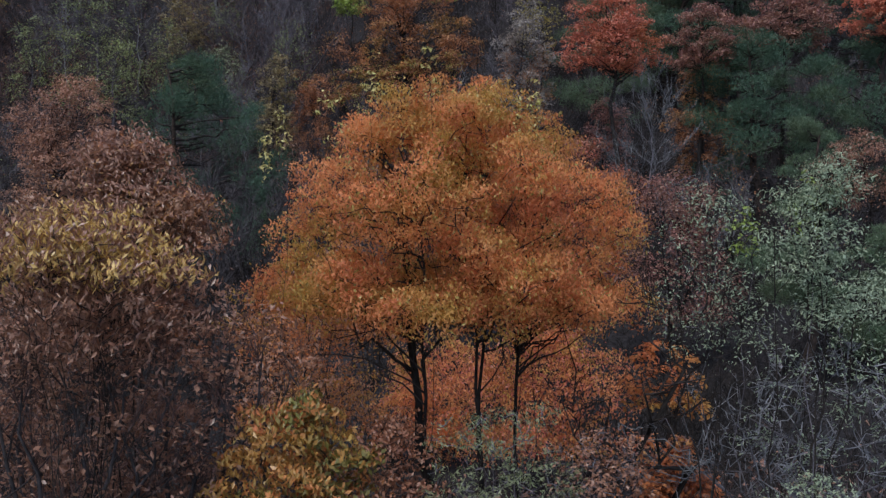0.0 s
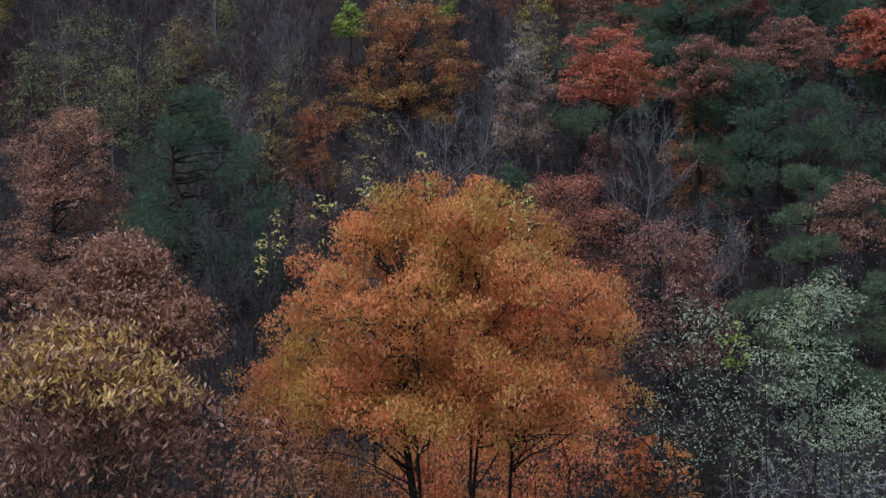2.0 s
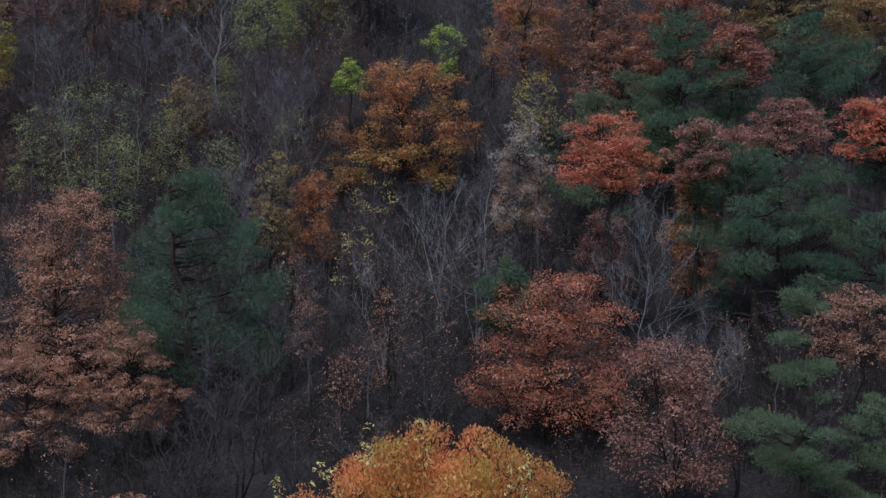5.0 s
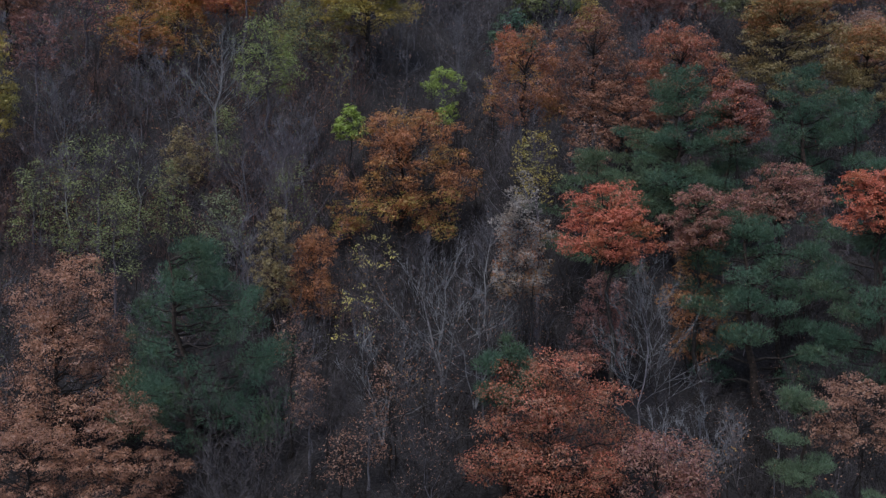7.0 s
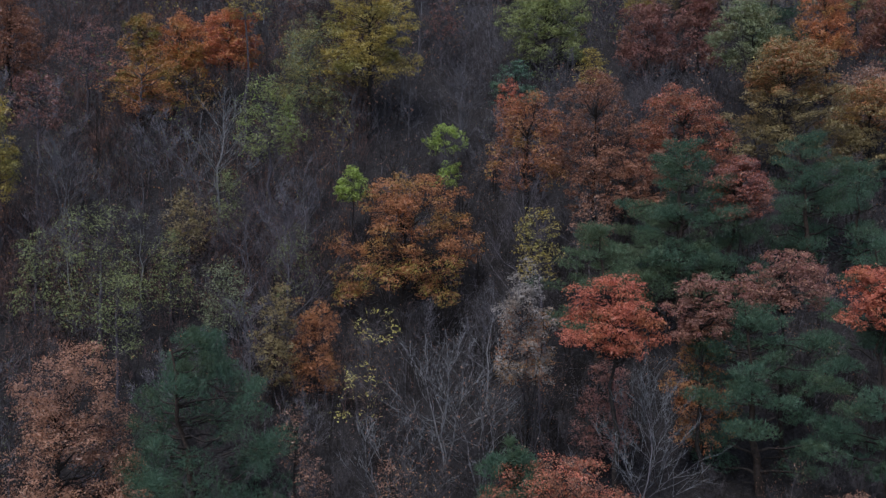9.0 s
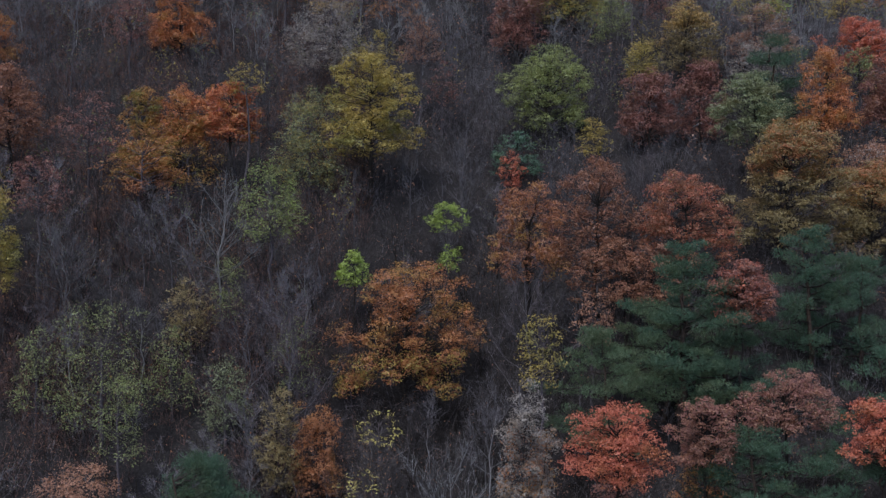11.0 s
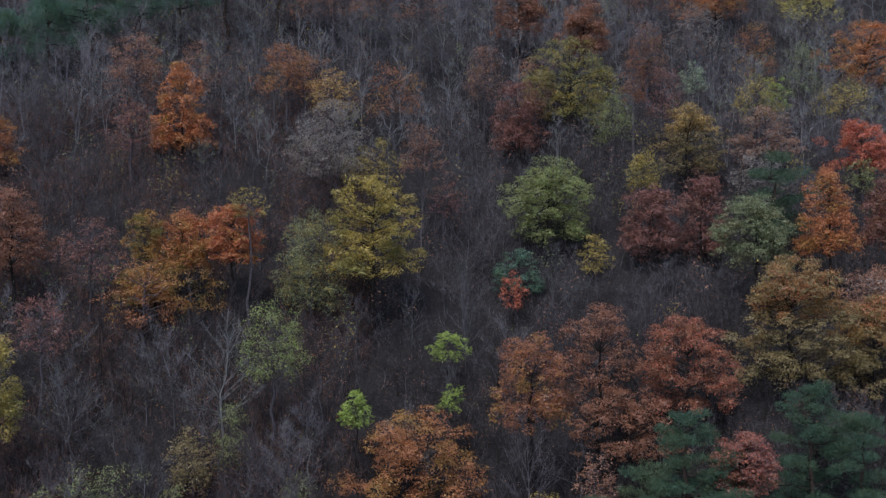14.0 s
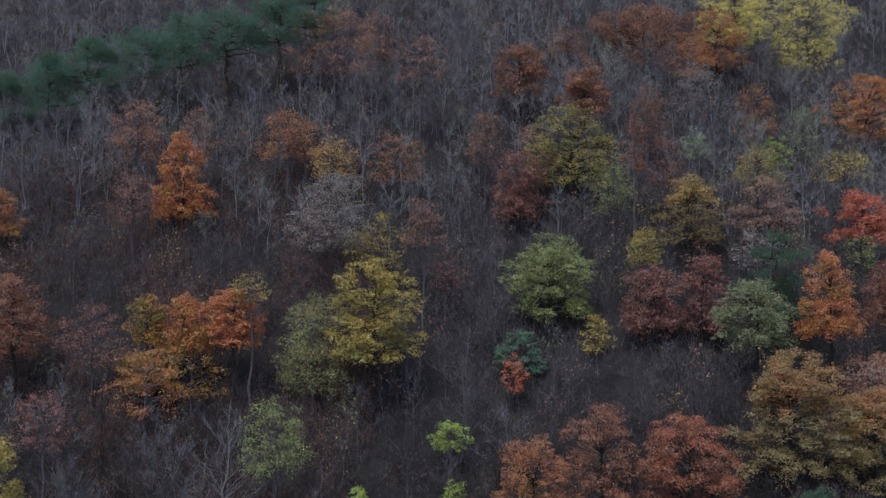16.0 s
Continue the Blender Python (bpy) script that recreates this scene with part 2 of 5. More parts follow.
def clumps(rng, n, w, dpt, h, size, low=-0.25, wide_at=0.42, point=0.12, shell=0.45):
    """Places and sizes of the leafy boughs that fill a crown of that width, depth and height about its base centre."""
    out = []
    lump = rng.uniform(0, 2 * np.pi, 4)
    while len(out) < n:
        d = unit(rng.normal(0, 1, 3))
        if d[2] < low * 2:
            continue
        a = math.atan2(d[1], d[0])
        r = rng.uniform(0.1, 1.0) ** shell
        lob = 0.88 + 0.10 * math.sin(3 * a + lump[0]) + 0.08 * math.sin(5 * a + lump[1] + 3 * d[2]) + 0.06 * math.sin(7 * d[2] + lump[2])
        s = size * rng.uniform(0.7, 1.3)
        k = r * lob
        up = wide_at + d[2] * ((1 - wide_at) if d[2] > 0 else wide_at * 1.6)
        p = np.array([d[0] * (w / 2 - s * 0.7) * k, d[1] * (dpt / 2 - s * 0.7) * k, max(0.0, up) * (h - s * 0.5) * (0.75 + 0.25 * k)])
        p[:2] *= 1 - point * p[2] / h
        if all(np.linalg.norm((p - o[0]) * [1, 1, 1.3]) > 0.66 * (s + o[1]) for o in out[-60:]) or rng.random() < 0.12:
            out.append((p, s))
    c, s = np.array([o[0] for o in out]), np.array([o[1] for o in out])
    # stretch the whole so that it fills its width and height
    left, right, tip = np.min(c[:, 0] - s * 0.85), np.max(c[:, 0] + s * 0.85), np.max(c[:, 2] + s * 0.5)
    c[:, 0] = (c[:, 0] - (left + right) / 2) * min(1.35, w / (right - left))
    c[:, 2] *= min(1.35, h / tip)
    return c, s


def bough_leaves(rng, centres, sizes, n, flat=0.62, spray=0.25, tufts=14, even=0.3):
    """Leaf places and ways they face: each bough carries tight tufts over its top and rim, with open gaps and stray sprays between."""
    wts = sizes ** 2
    k = rng.choice(len(centres), n, p=wts / wts.sum())
    squash = np.array([1, 1, flat])
    way = unit(rng.normal(0, 1, (len(centres), tufts, 3)) + [0, 0, 0.45])
    mid = way * rng.uniform(0.5, 1.0, (len(centres), tufts, 1))
    big = rng.uniform(0.24, 0.46, (len(centres), tufts))
    j = rng.integers(0, tufts, n)
    d = unit(rng.normal(0, 1, (n, 3)))
    d[:, 2] = np.where((d[:, 2] < 0) & (rng.random(n) < 0.55), -d[:, 2], d[:, 2])
    r = rng.uniform(0.05, 1, n) ** 0.42 * big[k, j]
    r = np.where(rng.random(n) < spray * 0.7, r * rng.uniform(1.1, 2.6, n), r)
    off = (mid[k, j] + d * r[:, None] * [1, 1, 0.8]) * sizes[k][:, None]
    # some leaves lie evenly over the bough, between its tufts
    plain = (rng.random(n) < even)[:, None]
    off = np.where(plain, d * (sizes[k] * rng.uniform(0.2, 1, n) ** 0.4)[:, None], off)
    return centres[k] + off * squash, np.where(plain, d * 0.9, way[k, j] * 0.45 + d * 0.8)


KEEP = []  # crowns that stay open to the valley: place, half width, foot of the crown, its depth


def set_on(x, y, sink=0.12):
    return float(hill(x, y)) - sink


def leafy(kind, label, x, y, top, width, crown, leaves, n=6000, leaf=0.17, bough=None, boughs=38, bark="dark", seed=1,
          up=0.8, droop=0.25, slim=0.55, spray=0.14, deep=0.85, twigs=True, stems=1, flat=0.62, extra=None, limbs=6, lean=0.0, trunk=1.0, wide_at=0.36, point=0.0, bole=1.0, gaps=0.0):
    """A broadleaved tree: trunk, main limbs, twigs and a crown of boughs. top: the height of its tip; crown: how deep its crown reaches."""
    rng = np.random.default_rng(seed)
    bark = "dusk" if bark == "grey" and y > 50 else bark
    z0 = set_on(x, y)
    tree = tagged(new(kind), label, "tree")
    tree.location = (x, y, z0)
    H = top - z0
    crown = min(crown, H * 0.9)
    base = H - crown
    full = n > 70 * width * crown and width > 1.5
    KEEP.append((x, y, width / 2, top - crown, crown) if full else (x, y, 0.1, top, 0))
    if y > 28:
        leaf, n = (leaf * 0.8, int(n * 1.4)) if y > 50 else (leaf * 0.95, int(n * 1.15))
    bough = bough or width * 0.135
    flat = flat if crown < width else max(flat, 0.85)
    boughs, bough = (boughs, bough) if boughs >= 70 else (int(boughs * 1.6), bough * 0.85)
    c, s = clumps(rng, boughs, width, width * deep, crown, bough, wide_at=wide_at, point=point, shell=0.65 if y < 20 else 0.45)
    if gaps:
        # open places between the masses of the crown
        g = np.sin(2.9 * c[:, 0] + 1) + np.sin(2.3 * c[:, 1] + 2.3) + 0.5 * np.sin(3.3 * c[:, 2] + 0.5) + np.sin(2.1 * (c[:, 0] + c[:, 2]))
        held = g > np.quantile(g, gaps)
        c, s = c[held], s[held] * 1.08
    c = c + [lean, 0, base]
    # trunk, with one or more stems
    fork = max(base * 0.35, 0.25)
    k = 9
    tr = max(0.04, 0.008 * H + 0.012 * width) * trunk
    fanned = (np.arange(stems) - (stems - 1) / 2) / max(1, stems - 1) * 0.34 * width
    tops = np.array([[lean + a + rng.normal(0, 0.04) * width * (stems > 1), rng.normal(0, 0.06) * width * (stems > 1), base + crown * 0.62] for a in rng.permutation(fanned)])
    feet = np.array([[rng.normal(0, 0.09) * (stems > 1), rng.normal(0, 0.05) * (stems > 1), 0.0] for _ in range(stems)]) * max(width, 2)
    feet[0] = 0
    paths = arcs(feet, tops, 0.02, k, rng, 0.012)
    taper = np.linspace(1, 0.28, k)[None] * np.ones((stems, 1))
    taper[:, 0] *= 1.35
    taper[0] *= bole
    taper[1:] *= 0.8
    for i in range(stems):
        v, f = tubes(paths[i:i + 1], taper[i:i + 1] * tr / max(1, stems) ** 0.35, 8)
        part("trunk" if i == 0 else "stem", fill_mesh("trunk", v, f, True), BARK[bark], tree)
    # limbs run from the stems into the boughs
    pick = np.argmin(np.abs(tops[None, :, 0] - c[:, None, 0] + rng.normal(0, 0.05 * width, (len(c), stems))), axis=1)
    zrel = np.clip(c[:, 2] - (0.2 + 0.4 * rng.random(len(c))) * np.hypot(c[:, 0], c[:, 1]), fork * (1 + rng.random(len(c))), H)
    u = np.clip(zrel / tops[pick, 2], 0.12, 0.97) * (k - 1)
    lo = np.minimum(u.astype(int), k - 2)
    fr = (u - lo)[:, None]
    st = paths[pick, lo] * (1 - fr) + paths[pick, lo + 1] * fr
    order = np.argsort(-s)
    lp = arcs(st, c, 0.06, 7, rng, 0.05)
    lr = np.linspace(1, 0.25, 7)[None] * (tr * 0.27 * np.sqrt(s / s.max()))[:, None]
    for i in order[:limbs]:
        v, f = tubes(lp[i:i + 1], lr[i:i + 1] * 1.2, 6)
        part("limb", fill_mesh("limb", v, f, True), BARK[bark], tree)
    if twigs:
        rest = order[limbs:]
        v, f = tubes(lp[rest], lr[rest] * 0.8, 4) if y < 50 else tubes(lp[rest][:, ::3], lr[rest][:, ::3] * 0.8, 3)
        nt = 3 if n < 3000 or y < 20 else 1
        ends = np.repeat(c, nt, 0) + unit(rng.normal(0, 1, (len(c) * nt, 3)) + [0, 0, 0.4]) * np.repeat(s, nt)[:, None] * rng.uniform(0.6, 1.05, (len(c) * nt, 1))
        v2, f2 = tubes(arcs(np.repeat(c, nt, 0), ends, 0.05, 3, rng, 0.06), np.linspace(1, 0.3, 3)[None] * np.full((len(ends), 1), max(0.008, tr * 0.07)), 3)
        tagged(part("twig_spray", fill_mesh("twig_spray", np.concatenate([v, v2]), np.concatenate([f, f2 + len(v)])), BARK[bark], tree), kind="stuff")
    at, out = bough_leaves(rng, c, s, n, flat, spray, even=0.6 if y < 20 else 0.3)
    v, f = leaf_cards(at, leaf, rng, up, droop, slim, out=out, plain=y > 50, loose=0.24 if y < 20 else 0.4)
    tagged(part("crown", fill_mesh("crown", v, f), LEAF[leaves], tree), kind="stuff")
    if extra:
        mat, frac, share = extra
        low = np.where(c[:, 2] < base + crown * frac)[0] if frac > 0 else np.where(c[:, 2] > base - crown * frac)[0]
        low = low if len(low) else np.arange(len(c))
        at, out = bough_leaves(rng, c[low], s[low], int(n * share), flat, 0.4)
        v, f = leaf_cards(at, leaf, rng, up, droop, slim, out=out, plain=y > 50, loose=0.24 if y < 20 else 0.4)
        tagged(part("crown", fill_mesh("crown", v, f), LEAF[mat], tree), mat.replace("_", " ") + " leaves", kind="stuff")
    return tree


def pine(label, x, y, top, width, crown, leaves="pine", n=3400, seed=1, pads=26, tuft=0.3, kind="pine_tree", pad=None, flat=0.30):
    """A red pine: bare trunk, limbs that spread level, each with flat pads of needle tufts."""
    rng = np.random.default_rng(seed)
    z0 = set_on(x, y)
    tree = tagged(new(kind), label, "tree")
    tree.location = (x, y, z0)
    H = top - z0
    KEEP.append((x, y, width / 2, top - crown, crown))
    pads, pad = max(12, int(pads * 0.78)), (pad or width * 0.17) * 0.9
    crown = min(crown * 1.25, H * 0.93)
    base = H - crown
    tr = 0.022 * H
    tip = np.array([[rng.normal(0, 0.06) * width, rng.normal(0, 0.05) * width, H * 0.92]])
    path = arcs(np.zeros((1, 3)), tip, 0.0, 10, rng, 0.018)
    v, f = tubes(path, np.linspace(1, 0.15, 10)[None] * tr, 8)
    part("trunk", fill_mesh("trunk", v, f, True), BARK["pine"], tree)
    tier = np.sort(rng.uniform(0.05, 1, pads)) ** 0.9
    ang = np.arange(pads) * 2.4 + rng.normal(0, 0.4, pads)
    reach = width / 2 * np.clip(1.1 - tier ** 2.6, 0.16, 1) * rng.uniform(0.12, 1.0, pads) ** 0.7
    c = np.stack([np.cos(ang) * reach, np.sin(ang) * reach * 0.85, base + crown * tier * 0.96], 1)
    s = (pad or width * 0.17) * rng.uniform(0.7, 1.25, pads) * (1.1 - 0.45 * tier)
    st_u = np.clip((c[:, 2] - 0.12 * reach) / (H * 0.92), 0.05, 0.98) * 9
    lo = np.minimum(st_u.astype(int), 8)
    fr = (st_u - lo)[:, None]
    st = path[0, lo] * (1 - fr) + path[0, lo + 1] * fr
    lp = arcs(st, c, 0.05, 6, rng, 0.05)
    lr = np.linspace(1, 0.25, 6)[None] * (tr * 0.38 * (1.1 - tier * 0.7))[:, None]
    for i in range(0, min(pads, 10)):
        v, f = tubes(lp[i:i + 1], lr[i:i + 1], 5)
        part("limb", fill_mesh("limb", v, f, True), BARK["dark"], tree)
    v, f = tubes(lp[10:], lr[10:], 4)
    # dead snags under the crown
    ns = 7
    sz = rng.uniform(0.35, 1, ns) * base
    sa = rng.uniform(0, 6.28, ns)
    a = np.stack([0 * sz, 0 * sz, sz], 1)
    e = a + np.stack([np.cos(sa), np.sin(sa), rng.uniform(-0.2, 0.4, ns)], 1) * rng.uniform(0.12, 0.3, (ns, 1)) * width
    v2, f2 = tubes(arcs(a, e, 0.03, 5, rng, 0.06), np.linspace(1, 0.3, 5)[None] * np.full((ns, 1), tr * 0.14), 4)
    tagged(part("twig_spray", fill_mesh("twig_spray", np.concatenate([v, v2]), np.concatenate([f, f2 + len(v)])), BARK["dark"], tree), kind="stuff")
    # tufts
    wts = s ** 2
    k = rng.choice(pads, n, p=wts / wts.sum())
    d = unit(rng.normal(0, 1, (n, 3)) + unit(rng.normal(0, 1, (pads, 9, 3)))[k, rng.integers(0, 9, n)] * 1.0)
    d[:, 2] = np.abs(d[:, 2]) * np.where(rng.random(n) < 0.75, 1, -0.5)
    tc = c[k] + d * (s[k] * rng.uniform(0.1, 1, n) ** 0.45)[:, None] * [1.15, 1.15, flat * 1.9]
    away = np.stack([np.cos(ang), np.sin(ang)], 1)
    tc[:, 2] += 0.24 * np.sum((tc - c[k])[:, :2] * away[k], 1)
    m = 4
    dirs = unit(rng.normal(0, 1, (n, m, 3)) + np.array([0, 0, 0.9]) + d[:, None] * 0.7)
    L = tuft * rng.uniform(0.6, 1.25, (n, m, 1))
    side = unit(np.cross(dirs, rng.normal(0, 1, (n, m, 3)))) * tuft * 0.052
    b = np.repeat(tc[:, None], m, 1)
    v = np.stack([b - side, b + side, b + dirs * L], 2).reshape(-1, 3)
    tagged(part("crown", fill_mesh("crown", v, np.arange(n * m * 3).reshape(-1, 3)), LEAF[leaves], tree), kind="stuff")
    return tree


def bare_parts(seed, H=8.0, spread=0.34, limbs=9, bark="grey", twig="mauve", stems=1, leaf=None, n_leaf=0, fine=13, thick=0.012, plain=False, twist=0.016, girth=1.0, wide=66):
    """Meshes of a leafless tree whose foot is at the origin: stems, limbs, twigs and what leaves are left."""
    rng = np.random.default_rng(seed)
    tip = np.array([[rng.normal(0, 0.03) * H + (i - (stems - 1) / 2) * 0.16 * H, rng.normal(0, 0.05) * H, H * rng.uniform(0.74, 0.86)] for i in range(stems)])
    k = 7
    path = arcs(np.zeros((stems, 3)), tip, 0.03, k, rng, 0.02 if twist < 0.1 else 0.07)
    tr = 0.0068 * H * girth
    tr_k = np.linspace(1, 0.16, k)[None] * np.full((stems, 1), tr)

    def grow(paths, radii, count, lo, hi, length, steep, kk):
        n = len(paths)
        src = np.repeat(np.arange(n), count)
        u = rng.uniform(lo, hi, n * count) * (paths.shape[1] - 1)
        i = np.minimum(u.astype(int), paths.shape[1] - 2)
        fr = (u - i)[:, None]
        a = paths[src, i] * (1 - fr) + paths[src, i + 1] * fr
        ahead = unit(paths[src, i + 1] - paths[src, i])
        out = rng.normal(0, 1, a.shape)
        out[:, 2] *= 0.35
        d = unit(ahead * 0.9 + unit(out) * 0.62 + np.array([0, 0, steep]))
        span = np.linalg.norm(paths[src, -1] - paths[src, 0], axis=1)
        L = length * span * rng.uniform(0.6, 1.2, len(a)) * (1.15 - 0.5 * u / (paths.shape[1] - 1))
        return arcs(a, a + d * L[:, None], -0.07, kk, rng, twist, 0.07), radii[src] * rng.uniform(0.32, 0.5, len(a))

    each = max(4, limbs // stems)
    src = np.repeat(np.arange(stems), each)
    u = np.tile((np.arange(each) + 0.5) / each, stems) * 0.78 + 0.2 + rng.uniform(-0.05, 0.05, len(src))
    i = np.minimum((np.clip(u, 0, 0.99) * (k - 1)).astype(int), k - 2)
    fr = (u * (k - 1) - i)[:, None]
    a = path[src, i] * (1 - fr) + path[src, i + 1] * fr
    az = np.arange(len(src)) * 2.4 + rng.uniform(0, 6.28) + rng.normal(0, 0.35, len(src))
    th = np.radians(wide - 0.66 * wide * u + rng.normal(0, 6, len(src)))
    d = np.stack([np.cos(az) * np.sin(th), np.sin(az) * np.sin(th), np.cos(th)], 1)
    L = H * spread * (1.3 - 0.75 * u) * rng.uniform(0.75, 1.15, len(src))
    p1 = arcs(a, a + d * L[:, None], -0.10, 6, rng, twist, 0.06)
    r1 = tr * (1.05 - 0.6 * u) * rng.uniform(0.34, 0.5, len(src))
    k2 = 3 if twist < 0.1 else 7
    p2, r2 = grow(p1, r1, 6, 0.2, 1.0, 0.6 if k2 == 3 else 0.5, 0.28, k2)
    r2 = np.maximum(r2, 0.011)
    taper1, taper2 = np.linspace(1, 0.3, 6)[None] * r1[:, None], np.linspace(1, 0.35, k2)[None] * r2[:, None]
    src = np.repeat(np.arange(len(p2)), fine)
    n = len(src)
    u = rng.uniform(0.05, 1, n) * (k2 - 1)
    i = np.minimum(u.astype(int), k2 - 2)
    fr = (u - i)[:, None]
    a = p2[src, i] * (1 - fr) + p2[src, i + 1] * fr
    d = unit(unit(p2[src, -1] - p2[src, 0]) * 0.6 + rng.normal(0, 0.6, (n, 3)) + [0, 0, 0.4])
    end = a + d * H * (0.095 if k2 == 3 else 0.06) * rng.uniform(0.35, 1.3, (n, 1))
    side = unit(np.cross(d, rng.normal(0, 1, (n, 3)))) * thick
    tv, tf = np.stack([a - side, a + side, end], 1).reshape(-1, 3), np.arange(n * 3).reshape(-1, 3)
    sv, sf = tubes(p2, taper2, 3)
    sf = np.concatenate([sf[:, [0, 1, 2]], sf[:, [0, 2, 3]]])
    tv, tf = np.concatenate([sv, tv]), np.concatenate([sf, tf + len(sv)])
    if plain:
        tv, tf = tv[len(sv):], tf[len(sf):] - len(sv)
        sd = unit(np.cross(p2[:, 2] - p2[:, 0], rng.normal(0, 1, (len(p2), 3)))) * 0.020
        tv = np.concatenate([tv, np.stack([p2[:, 0] - sd, p2[:, 0] + sd, p2[:, 2]], 1).reshape(-1, 3)])
        tf = np.arange(len(tv)).reshape(-1, 3)
        bv, bf = tubes(p1[:, [0, 2, 5]], taper1[:, [0, 2, 5]], 3)
        cv, cf = tubes(path[:, [0, 2, 4, 6]], tr_k[:, [0, 2, 4, 6]], 4)
        v = np.concatenate([bv, cv])
        q = np.concatenate([bf, cf + len(bv)])
        return np.concatenate([tv, v]), np.concatenate([tf, np.concatenate([q[:, [0, 1, 2]], q[:, [0, 2, 3]]]) + len(tv)])
    out = []
    for j in range(stems):
        out.append(("trunk" if j == 0 else "stem", fill_mesh("trunk", *tubes(path[j:j + 1], tr_k[j:j + 1], 6), True), BARK[bark]))
    for j in range(len(p1)):
        out.append(("limb", fill_mesh("limb", *tubes(p1[j:j + 1], taper1[j:j + 1], 3), True), BARK[bark]))
    out.append(("twig_spray", fill_mesh("twig_spray", tv, tf), BARK[twig]))
    if leaf:
        at = end[rng.integers(0, n, n_leaf)] + rng.normal(0, 0.07, (n_leaf, 3))
        v, f = leaf_cards(at, 0.10, rng, 0.6, 0.3, 0.5)
        out.append(("foliage", fill_mesh("foliage", v, f), LEAF[leaf]))
    return out


def dress(tree, made):
    for name, me, mat in made:
        ob = part(name, me, mat, tree)
        if name in ("twig_spray", "foliage"):
            tagged(ob, kind="stuff")


def bare(label, x, y, top, seed, kind="bare_tree", **kw):
    """One leafless tree that stands by itself."""
    z0 = set_on(x, y)
    tree = tagged(new(kind), label, "tree")
    tree.location = (x, y, z0)
    KEEP.append((x, y, 0.1, top, 0))
    dress(tree, bare_parts(seed, top - z0, **kw))
    return tree


# ---- trees that stand out, from the valley floor up the slope ----
leafy('cherry_tree', 'broad orange-leaved autumn tree with several dark stems', -0.12, 14.77, 8.68, 6.76, 3.85, 'orange', n=120000, leaf=0.06, boughs=230, bough=0.45, stems=5, slim=0.42, droop=1.0, up=0.45, spray=0.26, limbs=20, deep=0.8, trunk=0.6, bole=1.9, wide_at=0.16, point=0.2, flat=0.8, lean=0.32, extra=('yellow_olive', 1, 0.07), seed=142)
leafy('young_maple', 'low red-orange young tree under the taller orange one', 2.31, 21.46, 4.35, 4.72, 3.2, 'orange', n=10000, leaf=0.08, boughs=120, bough=0.5, stems=4, slim=0.42, droop=0.9, up=0.4, spray=0.6, trunk=0.4, flat=0.8, extra=('red', 1, 0.5), seed=102, gaps=0.25)
leafy('young_maple', 'low orange-brown young tree with thin stems', -2.22, 18.04, 6.12, 4.2, 3.6, 'orange', n=10000, leaf=0.068, boughs=110, bough=0.42, stems=4, slim=0.42, droop=0.9, up=0.4, extra=('pinkbrown', 1, 0.6), spray=0.6, trunk=0.4, flat=0.8, seed=103, gaps=0.2)
leafy('young_maple', 'low yellow-olive bush in front of the orange tree', -2.0, 12.63, 4.13, 2.9, 2.33, 'yellow_orange', n=5200, leaf=0.095, boughs=69, bough=0.3, stems=5, slim=0.48, droop=1.0, up=0.4, spray=0.9, trunk=0.35, extra=('orange', 1, 0.5), point=0.3, wide_at=0.3, seed=104)
leafy('oak_tree', 'dark brown oak with glossy narrow leaves', -4.79, 14.04, 7.80, 3.51, 3.5, 'brown', n=26000, leaf=0.085, boughs=140, bough=0.42, deep=0.6, stems=7, slim=0.34, droop=0.7, up=0.35, limbs=10, spray=0.5, trunk=0.4, extra=('bronze', 1, 0.12), wide_at=0.45, point=0.22, gaps=0.12, seed=105)
leafy('oak_tree', 'tan-yellow topped oak with narrow drooping leaves', -4.70, 12.13, 6.66, 3.93, 2.3, 'brown', n=4200, leaf=0.112, boughs=120, bough=0.34, stems=9, slim=0.3, droop=1.0, up=0.3, deep=0.5, flat=0.6, spray=0.6, trunk=0.32, extra=('tan', -0.5, 0.65), wide_at=0.5, seed=106)
leafy('oak_tree', 'thin brown oak saplings with sparse withered leaves', -5.69, 15.09, 5.11, 5.02, 3.77, 'brown', n=10500, leaf=0.085, boughs=90, bough=0.42, stems=14, slim=0.34, droop=0.9, up=0.2, spray=0.6, trunk=0.35, extra=('pinkbrown', 1, 0.4), seed=107, bark='umber')
bare('dark brown oak sapling with many thin stems', -5.25, 12.7, 5.5, 907, bark='umber', twig='russet', stems=5, spread=0.32, limbs=15, fine=7, thick=0.006, leaf='brown', n_leaf=1700, girth=1.7)
bare('dark brown oak sapling with many thin stems', -3.9, 13.1, 5.4, 908, bark='umber', twig='russet', stems=5, spread=0.32, limbs=15, fine=7, thick=0.006, leaf='brown', n_leaf=1700, girth=1.7)
bare('dark brown oak sapling with thin stems', -6.3, 14.2, 5.6, 909, bark='umber', twig='russet', stems=4, spread=0.34, limbs=14, fine=7, thick=0.006, leaf='brown', n_leaf=1700, girth=1.7)
bare('reddish brown sapling with thin stems', -2.9, 14.3, 4.6, 910, bark='umber', twig='brown', stems=4, spread=0.34, limbs=14, fine=7, thick=0.006, leaf='pinkbrown', n_leaf=1700, girth=1.7)
